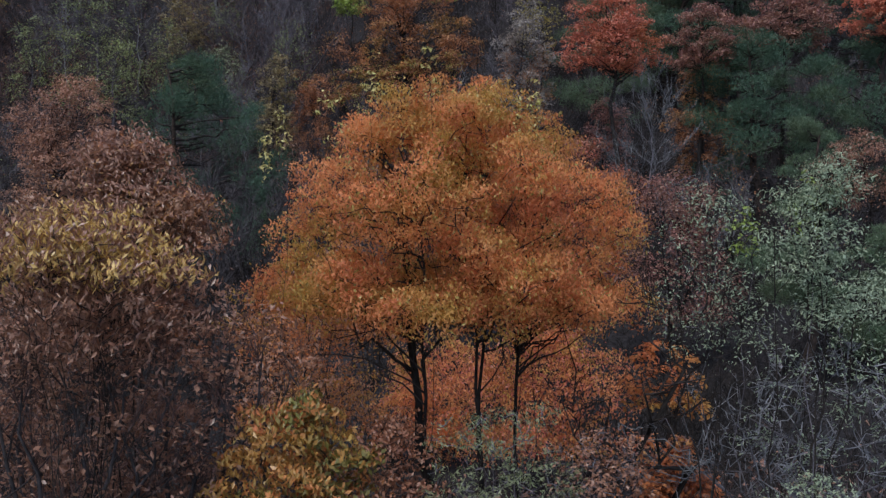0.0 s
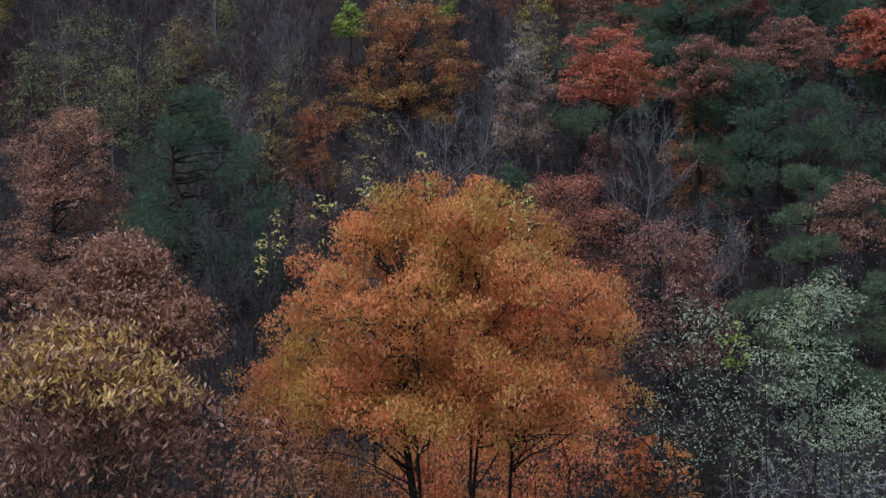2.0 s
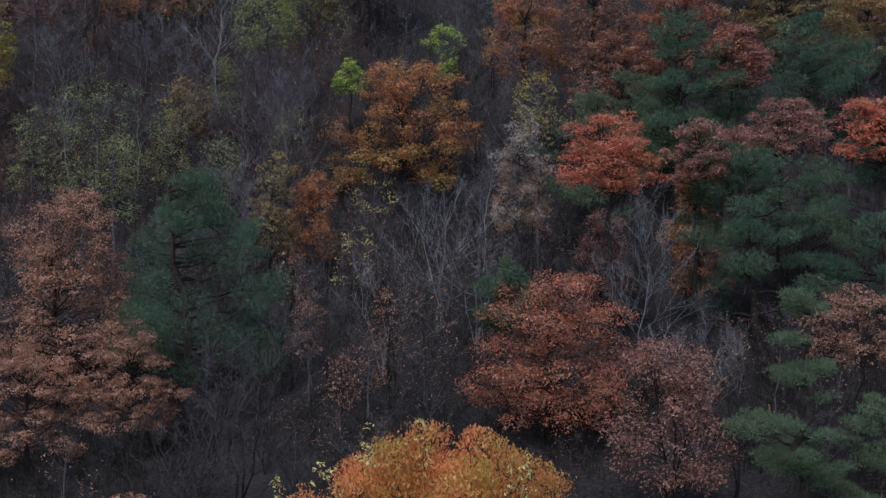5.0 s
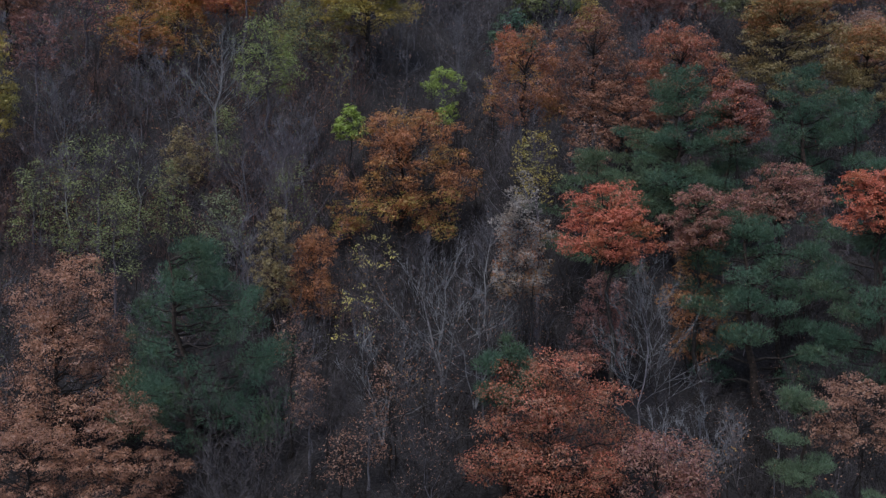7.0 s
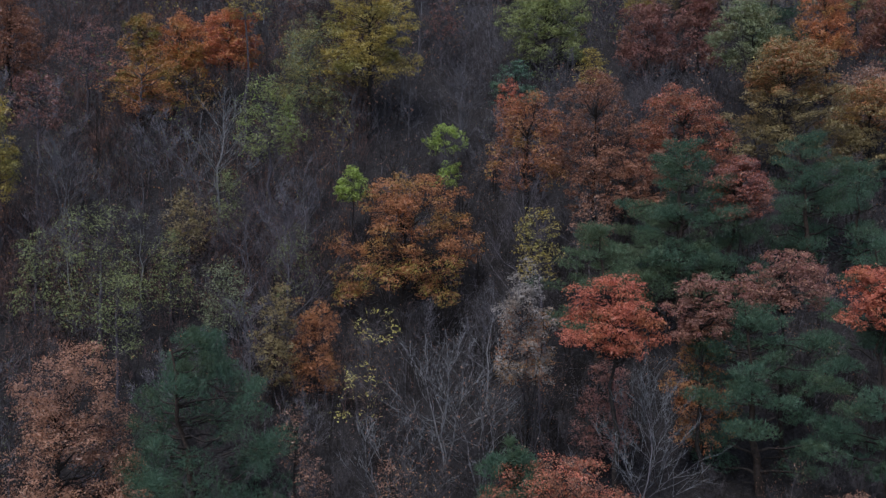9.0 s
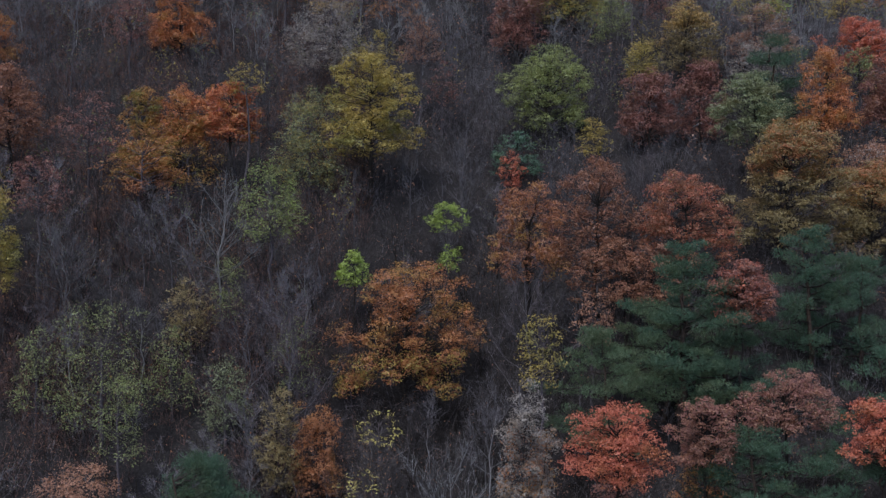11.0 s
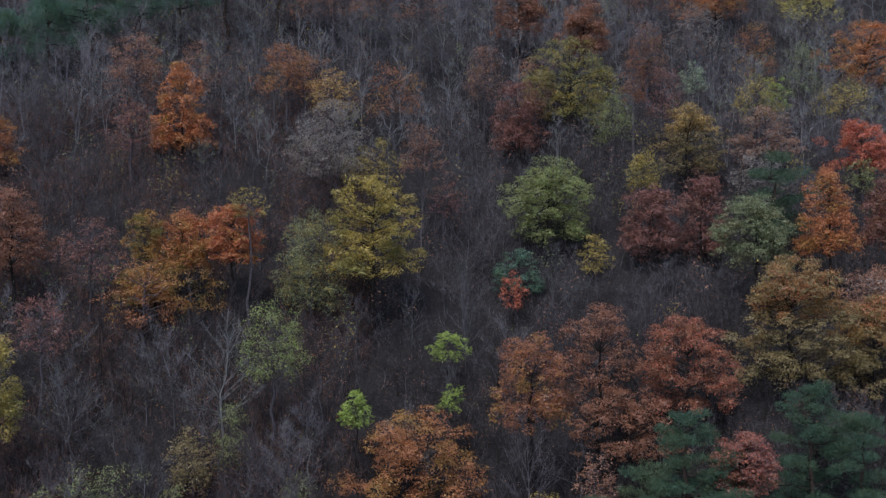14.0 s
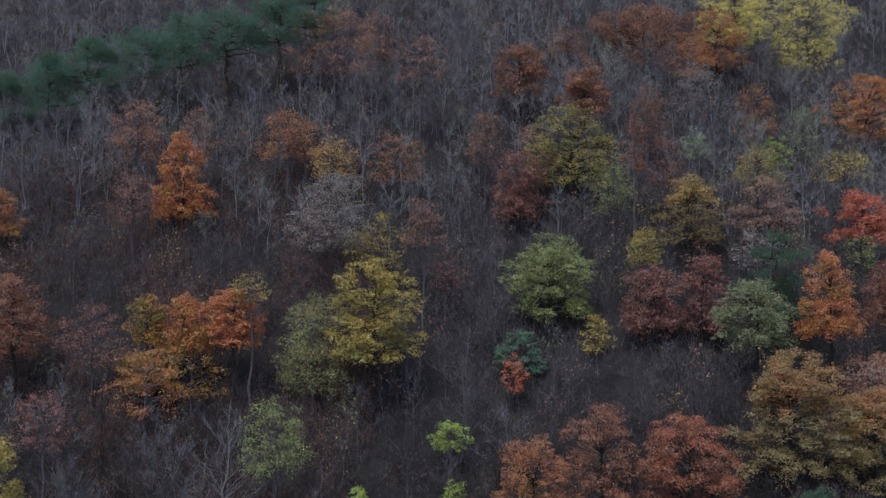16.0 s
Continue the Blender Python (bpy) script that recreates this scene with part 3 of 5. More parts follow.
leafy('willow_tree', 'grey-green willow with twisted pale twigs', 4.74, 12.06, 7.28, 2.73, 2.35, 'willow', n=6200, leaf=0.058, boughs=90, bough=0.3, stems=5, slim=0.3, droop=0.2, up=0.4, spray=0.5, bark='dark', limbs=12, deep=0.7, trunk=0.4, wide_at=0.4, point=0.3, gaps=0.3, seed=108)
leafy('willow_tree', 'thin willow with few grey-green leaves', 3.60, 12.73, 6.92, 2.12, 2.57, 'willow', n=1900, leaf=0.06, boughs=70, bough=0.34, stems=4, slim=0.3, droop=0.2, up=0.4, spray=0.8, bark='dark', limbs=10, deep=0.7, trunk=0.35, wide_at=0.4, point=0.3, seed=901)
bare('leaning leafless shrub with pale twisted twigs', 4.40, 13.54, 4.80, 902, bark='grey', twig='ash', stems=3, spread=0.5, limbs=16, twist=0.15, fine=2, thick=0.008)
bare('leafless shrub with pale twisted twigs', 5.73, 13.74, 5.03, 903, bark='grey', twig='ash', stems=3, spread=0.42, limbs=16, twist=0.15, fine=2, thick=0.008)
leafy('willow_tree', 'low willow scrub with few grey-green leaves', 6.00, 13.89, 5.2, 3.6, 3.4, 'willow', n=2400, leaf=0.07, boughs=70, bough=0.3, stems=9, slim=0.3, droop=0.2, up=0.4, spray=0.7, bark='dark', limbs=10, deep=0.7, trunk=0.3, seed=109)
leafy('willow_tree', 'yellow-green leafy shoots among the willow', 4.0, 12.66, 6.55, 0.5, 0.7, 'lime', n=160, leaf=0.075, boughs=9, bough=0.12, slim=0.5, bark='grey', limbs=2, trunk=0.2, seed=110)
leafy('willow_tree', 'yellow-green leafy shoots among the willow', 4.72, 12.3, 7.0, 0.55, 0.9, 'lime', n=160, leaf=0.07, boughs=8, bough=0.12, slim=0.5, bark='grey', limbs=2, trunk=0.2, seed=905)
leafy('shrub', 'low pale grey-green shrub on the valley floor', 4.55, 11.5, 3.3, 1.5, 1.3, 'willow', n=1500, leaf=0.06, boughs=30, bough=0.22, slim=0.35, stems=4, limbs=4, spray=0.4, trunk=0.3, bark='grey', seed=906)
bare('crooked dark bare tree beside the orange one', 3.47, 14.37, 5.75, 111, bark='dark', twig='dark', stems=1, spread=0.5, limbs=12, twist=0.1, girth=2.6, fine=3)
leafy('young_maple', 'few orange leaves on a leaning dark stem', 3.55, 15.16, 4.57, 1.58, 1.26, 'orange', n=1300, leaf=0.09, boughs=22, bough=0.22, limbs=4, spray=0.5, trunk=0.6, seed=112)
leafy('young_maple', 'orange-brown low bush at the foot of the trees', 3.53, 14.80, 3.10, 2.02, 2.02, 'orange', n=3000, leaf=0.09, boughs=34, bough=0.3, stems=3, limbs=4, spray=0.5, trunk=0.5, seed=113, extra=('rust', 1, 0.8))
leafy('shrub', 'pale grey-green dry shrub under the orange tree', 0.81, 12.78, 3.95, 2.5, 1.98, 'grey_green', n=3200, leaf=0.07, boughs=40, bough=0.3, stems=5, slim=0.25, droop=0.0, up=0.0, limbs=4, spray=0.6, trunk=0.3, bark='grey', seed=114)
leafy('young_maple', 'low rust-red shrub at the foot of the stems', -0.75, 13.3, 3.75, 1.9, 1.7, 'rust', n=2600, leaf=0.07, boughs=36, bough=0.28, stems=3, limbs=4, spray=0.6, trunk=0.4, droop=0.8, seed=914)
leafy('shrub', 'dry brown shrub on the valley floor', 2.2, 13.0, 3.6, 1.7, 1.5, 'brown', n=1500, leaf=0.065, boughs=30, bough=0.26, stems=4, limbs=4, spray=0.6, trunk=0.3, bark='grey', seed=916)
leafy('sapling', 'pale yellow upright leafy shoot', -1.05, 14.0, 8.91, 0.34, 0.80, 'pale_shoot', n=75, leaf=0.068, boughs=6, bough=0.1, slim=0.4, limbs=1, up=0.2, trunk=0.1, seed=115)
leafy('sapling', 'pale yellow upright leafy shoot', -0.20, 14.0, 8.97, 0.37, 0.80, 'pale_shoot', n=75, leaf=0.068, boughs=6, bough=0.1, slim=0.4, limbs=1, up=0.2, trunk=0.1, seed=116)
leafy('sapling', 'pale yellow upright leafy shoot', -1.66, 14.0, 8.33, 0.51, 0.81, 'pale_shoot', n=75, leaf=0.068, boughs=6, bough=0.1, slim=0.4, limbs=1, up=0.2, trunk=0.1, seed=117)
leafy('sapling', 'pale yellow upright leafy shoot', -2.36, 14.0, 8.12, 0.29, 0.80, 'pale_shoot', n=75, leaf=0.068, boughs=6, bough=0.1, slim=0.4, limbs=1, up=0.2, trunk=0.1, seed=118)
leafy('sapling', 'pale yellow upright leafy shoot', -2.61, 14.0, 7.74, 0.22, 0.80, 'pale_shoot', n=75, leaf=0.068, boughs=6, bough=0.1, slim=0.4, limbs=1, up=0.2, trunk=0.1, seed=119)
leafy('sapling', 'pale yellow upright leafy shoot', 1.36, 14.0, 8.5, 0.29, 0.80, 'pale_shoot', n=75, leaf=0.068, boughs=6, bough=0.1, slim=0.4, limbs=1, up=0.2, trunk=0.1, seed=120)
leafy('sapling', 'pale yellow upright leafy shoot', 1.11, 14.0, 8.24, 0.19, 0.80, 'pale_shoot', n=75, leaf=0.068, boughs=6, bough=0.1, slim=0.4, limbs=1, up=0.2, trunk=0.1, seed=121)
leafy('young_maple', 'red-orange young tree behind the stems', -0.13, 23.88, 3.74, 3.83, 4.26, 'orange', n=7000, leaf=0.09, boughs=80, bough=0.5, stems=3, slim=0.42, droop=0.9, up=0.4, spray=0.6, trunk=0.4, flat=0.8, extra=('red', 1, 0.3), seed=904, gaps=0.25)
leafy('poplar_tree', 'thin tree with sparse yellow-green leaves', -25.27, 58.36, 20.30, 3.49, 5.59, 'sparse_green', n=1500, leaf=0.122, boughs=26, bough=0.65, bark='grey', spray=0.6, seed=915)
leafy('poplar_tree', 'thin tree with sparse yellow-green leaves', -18.66, 53.87, 18.09, 3.55, 5.16, 'sparse_green', n=1500, leaf=0.122, boughs=26, bough=0.65, bark='grey', spray=0.6, seed=1055)
leafy('poplar_tree', 'thin tree with sparse yellow-green leaves', -17.18, 59.38, 20.36, 3.55, 5.69, 'sparse_green', n=1500, leaf=0.122, boughs=26, bough=0.65, bark='grey', spray=0.6, seed=1155)
leafy('poplar_tree', 'thin tree with sparse yellow-green leaves', -9.59, 60.90, 20.81, 3.65, 5.10, 'sparse_green', n=1500, leaf=0.122, boughs=26, bough=0.65, bark='grey', spray=0.6, seed=1375)
leafy('poplar_tree', 'thin tree with sparse yellow-green leaves', -14.85, 64.77, 24.56, 3.10, 4.65, 'sparse_green', n=1500, leaf=0.122, boughs=26, bough=0.65, bark='grey', spray=0.6, seed=1265)
leafy('oak_tree', 'pinkish brown oak thinning towards its top', -19.01, 46.27, 14.39, 9.53, 11.82, 'pinkbrown', n=28000, leaf=0.113, boughs=90, bough=0.85, wide_at=0.25, point=0.35, seed=122)
leafy('oak_tree', 'brown oak with half its leaves fallen', -13.78, 41.87, 8.36, 5.66, 5.16, 'pinkbrown', n=9800, leaf=0.1, boughs=40, bough=0.6, extra=('brown', 1, 0.5), seed=123)
leafy('oak_tree', 'brown oak with half its leaves fallen', -18.06, 41.16, 7.48, 6.93, 5.57, 'pinkbrown', n=11200, leaf=0.0999, boughs=44, bough=0.65, extra=('brown', 1, 0.6), seed=124)
pine('dark green pine with a soft rounded crown', -11.60, 45.64, 15.42, 8.99, 10.30, 'pine', n=19000, pads=100, pad=1.05, tuft=0.213, flat=0.55, seed=125)
leafy('maple_tree', 'rust-red maple with a broad dome', 4.45, 38.42, 10.8, 8.3, 7.17, 'rust', n=21000, leaf=0.0999, boughs=80, bough=0.8, gaps=0.1, extra=('red', 1, 0.42), wide_at=0.3, seed=126)
leafy('maple_tree', 'dull mauve-brown maple with thin foliage', 7.98, 31.95, 8.5, 4.8, 5.16, 'crimson', n=8000, extra=('brown', 1, 0.4), leaf=0.1, boughs=100, bough=0.55, bark='dark', gaps=0.2, spray=0.5, stems=3, seed=127)
bare('pale bare tree with upswept branches', 10.07, 36.73, 9.25, 128, bark='grey', twig='ash', girth=0.9, fine=6, stems=5, spread=0.34, limbs=25, thick=0.008, wide=42)
pine('pale green pine with layered boughs', 11.72, 30.52, 10.39, 4.24, 6.11, 'pine_light', n=7774, pads=34, pad=0.75, tuft=0.166, seed=129)
pine('pale green pine with layered boughs', 14.49, 30.65, 7.09, 4.76, 5.31, 'pine_light', n=6084, pads=30, pad=0.75, tuft=0.166, seed=130)
pine('small young pine in the undergrowth', 2.75, 39.92, 11.40, 2.52, 3.24, 'pine', n=1950, pads=16, pad=0.6, flat=0.6, seed=131)
leafy('oak_tree', 'thin brown oak beside the pines', 15.25, 34.14, 10.32, 4.72, 2.98, 'brown', trunk=0.5, n=7800, leaf=0.0932, boughs=36, bough=0.55, seed=132)
leafy('maple_tree', 'bright red maple above a bare grey trunk', 8.01, 44.30, 17.98, 5.38, 3.9, 'red', n=13500, leaf=0.105, boughs=76, bough=0.6, gaps=0.12, wide_at=0.3, seed=133)
bare('pale bare tree with upswept branches', 8.84, 42.03, 14.02, 134, bark='grey', twig='ash', girth=0.85, fine=6, spread=0.4, limbs=20, thick=0.009)
leafy('poplar_tree', 'narrow pale grey-brown tree with seed heads', 4.19, 47.12, 18.66, 3.76, 6.70, 'grey', n=10500, leaf=0.0932, boughs=44, bough=0.55, bark='umber', stems=3, trunk=0.6, extra=('bronze', 0.6, 0.3), seed=135)
leafy('maple_tree', 'dark rusty tree in the shade of the pines', 12.87, 46.97, 15.67, 3.94, 6.76, 'bronze', n=7800, leaf=0.107, boughs=36, bough=0.6, seed=136)
leafy('maple_tree', 'dark rusty tree in the shade of the maple', 8.02, 47.41, 13.38, 3.70, 5.12, 'crimson', n=6000, leaf=0.107, boughs=30, bough=0.6, seed=137)
pine('broad blue-green pine with level boughs', 15.32, 45.56, 17.38, 8.21, 8.07, 'pine', n=10478, pads=50, pad=1.15, tuft=0.23, seed=138)
pine('broad blue-green pine with level boughs', 20.48, 43.43, 16.48, 8.09, 6.92, 'pine', n=8450, pads=40, pad=1.1, tuft=0.23, seed=139)
leafy('maple_tree', 'orange-red maple on the wooded slope', 19.82, 42.56, 18.41, 4.35, 3.12, 'red', n=9800, leaf=0.11, boughs=34, bough=0.65, seed=140)
leafy('maple_tree', 'dull red maple between pines', 16.94, 47.31, 19.12, 5.39, 3.18, 'crimson', n=9000, leaf=0.107, boughs=38, bough=0.62, extra=('pinkbrown', 1, 0.4), seed=141)
leafy('maple_tree', 'dull red maple between pines', 12.54, 45.98, 17.90, 4.00, 3.31, 'crimson', n=6200, leaf=0.107, boughs=30, bough=0.55, extra=('pinkbrown', 1, 0.4), seed=142)
bare('large leafless tree with pale arching branches', 0.06, 49.37, 14.43, 143, bark='pale', twig='ash', thick=0.009, girth=1.25, stems=3, spread=0.55, limbs=22, wide=76, fine=4)
bare('leafless tree with pale arching branches', -2.78, 45.06, 11.39, 144, bark='pale', twig='ash', thick=0.009, girth=1.25, stems=3, spread=0.5, limbs=18, wide=76, fine=4)
bare('leafless tree with pale arching branches', 1.7, 47.2, 13.2, 915, bark='pale', twig='ash', thick=0.009, girth=1.25, stems=3, spread=0.5, limbs=18, wide=76, fine=4)
leafy('oak_tree', 'small bronze and olive oak', -9.72, 54.24, 17.12, 2.99, 6.82, 'olive', n=5700, leaf=0.113, boughs=28, bough=0.6, seed=145)
leafy('oak_tree', 'small dark orange oak', -7.44, 54.83, 16.31, 3.38, 6.08, 'bronze', n=6800, leaf=0.113, boughs=30, bough=0.65, seed=146)
leafy('sapling', 'yellow-leaved vine hanging in bare twigs', -4.86, 52.93, 12.83, 3.81, 3.65, 'larch', n=330, leaf=0.12, boughs=18, bough=0.4, limbs=3, bark='grey', seed=147, spray=0.9)
leafy('sapling', 'pale yellow leaves among bare twigs', -3.94, 55.74, 15.63, 3.00, 2.17, 'larch', n=240, leaf=0.12, boughs=14, bough=0.4, limbs=3, bark='grey', seed=148, spray=0.9)
pine('pale grey-green pine with level boughs', 13.34, 57.96, 22.28, 12.49, 8.67, 'pine_light', n=9464, pads=52, pad=1.3, tuft=0.246, seed=149)
pine('blue-green pine with level boughs', 14.06, 55.65, 25.87, 7.67, 7.73, 'pine', n=7774, pads=46, pad=1.2, tuft=0.246, seed=150)
pine('blue-green pine with level boughs', 23.45, 60.56, 26.59, 7.25, 9.06, 'pine', n=7774, pads=46, pad=1.25, tuft=0.246, seed=151)
pine('blue-green pine with level boughs', 24.41, 51.95, 19.77, 8.09, 6.85, 'pine', n=5746, pads=39, pad=1.2, tuft=0.246, seed=152)
leafy('maple_tree', 'dull red maple growing among pines', 17.22, 55.08, 24.55, 4.42, 3.79, 'crimson', n=7000, leaf=0.137, boughs=26, bough=0.7, extra=('red', 1, 0.25), seed=153)
leafy('oak_tree', 'large orange-brown oak with mustard lower boughs', -2.71, 63.63, 24.31, 10.97, 10.55, 'bronze', n=19000, leaf=0.145, boughs=84, bough=1.05, extra=('yellow_olive', 0.4, 0.14), gaps=0.22, wide_at=0.45, seed=161)
leafy('maple_tree', 'lime-green young maple on the wooded slope', -6.50, 67.17, 25.04, 2.69, 2.6, 'lime', n=2300, leaf=0.16, boughs=16, bough=0.55, seed=154)
leafy('maple_tree', 'lime-green young maple on the wooded slope', 0.15, 72.94, 28.75, 3.79, 2.3, 'lime', n=1600, leaf=0.16, boughs=16, bough=0.6, limbs=4, bark='grey', seed=155)
leafy('maple_tree', 'lime-green shrub on the wooded slope', 0.13, 67.66, 25.47, 2.67, 2.02, 'lime', n=800, leaf=0.16, boughs=10, bough=0.5, limbs=3, bark='grey', seed=156)
leafy('maple_tree', 'rust-red maple with a broken crown', 16.87, 65.98, 30.60, 8.15, 7.16, 'rust', n=12600, leaf=0.144, boughs=40, bough=1.0, seed=157, extra=('red', 1, 0.4))
leafy('maple_tree', 'rust-red maple with a broken crown', 10.33, 64.74, 31.37, 7.15, 8.19, 'rust', n=10700, leaf=0.144, boughs=38, bough=0.9, seed=158)
leafy('oak_tree', 'brown-orange oak on the wooded slope', 5.50, 62.94, 29.57, 5.90, 6.95, 'bronze', n=8100, leaf=0.144, boughs=34, bough=0.9, extra=('crimson', 1, 0.4), seed=159)
leafy('maple_tree', 'rust-red maple lower on the slope', 11.82, 61.97, 25.88, 8.14, 4.62, 'rust', n=8100, leaf=0.144, boughs=36, bough=0.8, seed=160)
leafy('oak_tree', 'large olive-bronze oak with a billowing crown', 24.72, 68.73, 34.64, 9.8, 11.89, 'olive', n=21000, leaf=0.151, boughs=90, bough=0.95, extra=('bronze', -0.55, 0.3), seed=161, wide_at=0.35)
leafy('oak_tree', 'olive-bronze oak with a billowing crown', 31.60, 70.13, 31.81, 8.79, 9.20, 'olive', n=15000, leaf=0.151, boughs=80, bough=0.9, extra=('bronze', -0.55, 0.3), seed=162, wide_at=0.35)
bare('slender pale bare tree', -16.01, 67.18, 30.27, 163, bark='pale', twig='ash', spread=0.42, limbs=18, girth=1.5, thick=0.012, fine=5)
leafy('poplar_tree', 'thin tree with sparse yellow-green leaves', -12.44, 67.41, 31.45, 5.76, 6.0, 'sparse_green', n=3100, leaf=0.144, boughs=46, bough=0.8, bark='grey', extra=('lime', 1, 0.3), seed=164)
leafy('oak_tree', 'olive-yellow oak on the wooded slope', -30.49, 63.18, 29.50, 4.83, 7.54, 'yellow_olive', n=9300, leaf=0.144, boughs=36, bough=0.9, seed=165)
bare('grey bare tree with a fan of twigs', -27.05, 67.17, 26.45, 166, bark='pale', twig='ash', spread=0.5, limbs=18, stems=3, girth=1.5, thick=0.012, fine=5)
leafy('poplar_tree', 'thin tree with sparse yellow-green leaves', -21.00, 57.68, 21.98, 6.91, 7.94, 'sparse_green', n=4200, leaf=0.122, boughs=60, bough=0.85, bark='grey', seed=167)
leafy('oak_tree', 'thin olive-brown oak on the wooded slope', -17.12, 63.48, 23.07, 3.99, 5.89, 'olive', n=2800, leaf=0.144, boughs=30, bough=0.7, bark='grey', seed=168)
leafy('poplar_tree', 'thin tree with sparse grey-green leaves', -13.47, 57.94, 18.71, 3.82, 4.68, 'grey_green', n=2000, leaf=0.128, boughs=34, bough=0.7, bark='grey', seed=169)
leafy('oak_tree', 'small yellow oak beside the orange ones', -24.5, 77.0, 38.3, 3.7, 4.1, 'yellow_orange', n=4200, leaf=0.17, boughs=30, bough=0.62, seed=911)
leafy('oak_tree', 'orange oak with a rounded crown', -21.6, 77.2, 38.4, 5.0, 5.2, 'flame', n=6500, leaf=0.17, boughs=40, bough=0.75, extra=('yellow_orange', 0.5, 0.3), seed=170)
leafy('oak_tree', 'red-orange oak with a domed crown', -17.5, 77.4, 38.8, 5.6, 4.9, 'flame', n=7500, leaf=0.17, boughs=42, bough=0.8, extra=('red', 1, 0.35), wide_at=0.3, seed=171)
leafy('oak_tree', 'golden yellow low oak on the wooded slope', -24.2, 75.4, 34.1, 5.2, 3.6, 'yellow_orange', n=5200, leaf=0.17, boughs=36, bough=0.75, extra=('flame', 1, 0.35), seed=912)
leafy('oak_tree', 'thin yellow-olive oak under the orange crowns', -20.6, 75.8, 34.4, 6.6, 4.6, 'yellow_orange', n=2200, leaf=0.16, boughs=44, bough=0.7, bark='grey', spray=0.5, seed=913)
leafy('maple_tree', 'yellow-olive maple with spreading tiers', -6.09, 77.42, 41.27, 9.15, 8.87, 'yellow_olive', n=16400, leaf=0.166, boughs=48, bough=1.15, seed=172)
leafy('oak_tree', 'thin grey-olive oak on the wooded slope', -11.09, 77.67, 38.32, 6.81, 8.71, 'grey_green', n=7400, leaf=0.144, boughs=46, bough=1.0, bark='grey', extra=('yellow_olive', 1, 0.4), seed=173)
leafy('maple_tree', 'round green maple on the wooded slope', 9.08, 84.71, 43.46, 9.09, 7.88, 'green', n=16000, leaf=0.165, boughs=90, bough=1.0, wide_at=0.42, seed=174)
leafy('maple_tree', 'small red maple sapling', 5.52, 78.17, 33.31, 2.70, 3.26, 'red', n=1100, leaf=0.16, boughs=12, bough=0.55, limbs=3, seed=175)
leafy('shrub', 'dark green shrubs under the maple', 6.19, 80.71, 35.17, 4.91, 3.85, 'pine_far', n=3400, leaf=0.16, boughs=24, bough=0.75, seed=176)
leafy('maple_tree', 'dark crimson maple on the wooded slope', 17.56, 81.52, 40.52, 6.18, 6.81, 'crimson', n=10100, leaf=0.166, boughs=36, bough=1.0, seed=177)
leafy('maple_tree', 'dark crimson maple on the wooded slope', 22.16, 82.36, 41.46, 5.55, 7.27, 'crimson', n=9300, leaf=0.166, boughs=34, bough=1.0, seed=178)
leafy('oak_tree', 'grey-green oak just turning', 25.40, 77.52, 39.66, 7.86, 6.34, 'grey_green', n=12600, leaf=0.158, boughs=42, bough=1.1, seed=179)
leafy('oak_tree', 'orange oak with a domed crown', 31.40, 77.77, 41.76, 5.99, 7.05, 'flame', n=10800, leaf=0.158, boughs=44, bough=0.9, point=0.5, wide_at=0.2, seed=180)
leafy('maple_tree', 'dark crimson maple on the wooded slope', 37.16, 78.52, 41.35, 6.18, 6.18, 'crimson', n=9300, leaf=0.158, boughs=34, bough=1.0, extra=('rust', 1, 0.5), seed=181)
pine('dark blue-green pine on the wooded slope', 28.32, 81.56, 43.69, 8.03, 6.57, 'pine', n=5746, pads=34, pad=1.4, tuft=0.277, seed=182)
leafy('maple_tree', 'bright red maple on the wooded slope', 40.26, 92.07, 47.81, 8.45, 5.49, 'red', n=10100, leaf=0.187, boughs=34, bough=1.1, seed=183)
leafy('maple_tree', 'yellow-brown maple with thin foliage', 23.41, 91.97, 49.27, 8.06, 6.97, 'olive', n=8500, leaf=0.165, boughs=48, bough=1.05, extra=('tan', -0.6, 0.25), seed=184)
leafy('oak_tree', 'pale pinkish tree with thin leaves', 31.49, 93.41, 49.22, 7.80, 5.68, 'pinkbrown', n=5000, leaf=0.158, boughs=36, bough=1.0, bark='grey', extra=('grey', 1, 0.5), seed=185)
leafy('oak_tree', 'olive-yellow oak with thin foliage', 12.85, 97.69, 56.97, 11.07, 9.55, 'yellow_olive', n=7500, leaf=0.17, boughs=60, bough=1.1, extra=('sparse_green', 1, 0.5), seed=186)
leafy('maple_tree', 'dark red-brown maple on the wooded slope', 7.27, 94.57, 51.76, 6.37, 8.12, 'crimson', n=8100, leaf=0.18, boughs=32, bough=1.1, seed=187)
leafy('oak_tree', 'orange oak standing among bare trees', -25.97, 93.33, 53.38, 7.46, 9.85, 'flame', n=11600, leaf=0.187, boughs=36, bough=1.1, seed=188, point=0.5, wide_at=0.2)
leafy('poplar_tree', 'silvery grey tree with pale seed heads', -10.91, 88.38, 49.62, 8.96, 8.12, 'grey', n=10100, leaf=0.144, boughs=64, bough=1.1, bark='grey', trunk=0.5, stems=3, seed=189)
leafy('oak_tree', 'thin olive oak on the wooded slope', -6.66, 87.60, 45.36, 6.53, 5.49, 'yellow_olive', n=2600, leaf=0.16, boughs=34, bough=0.9, bark='grey', seed=190)
leafy('oak_tree', 'red-brown oak on the wooded slope', -34.99, 76.33, 40.04, 7.51, 7.15, 'rust', n=11600, leaf=0.158, boughs=42, bough=1.1, seed=191)
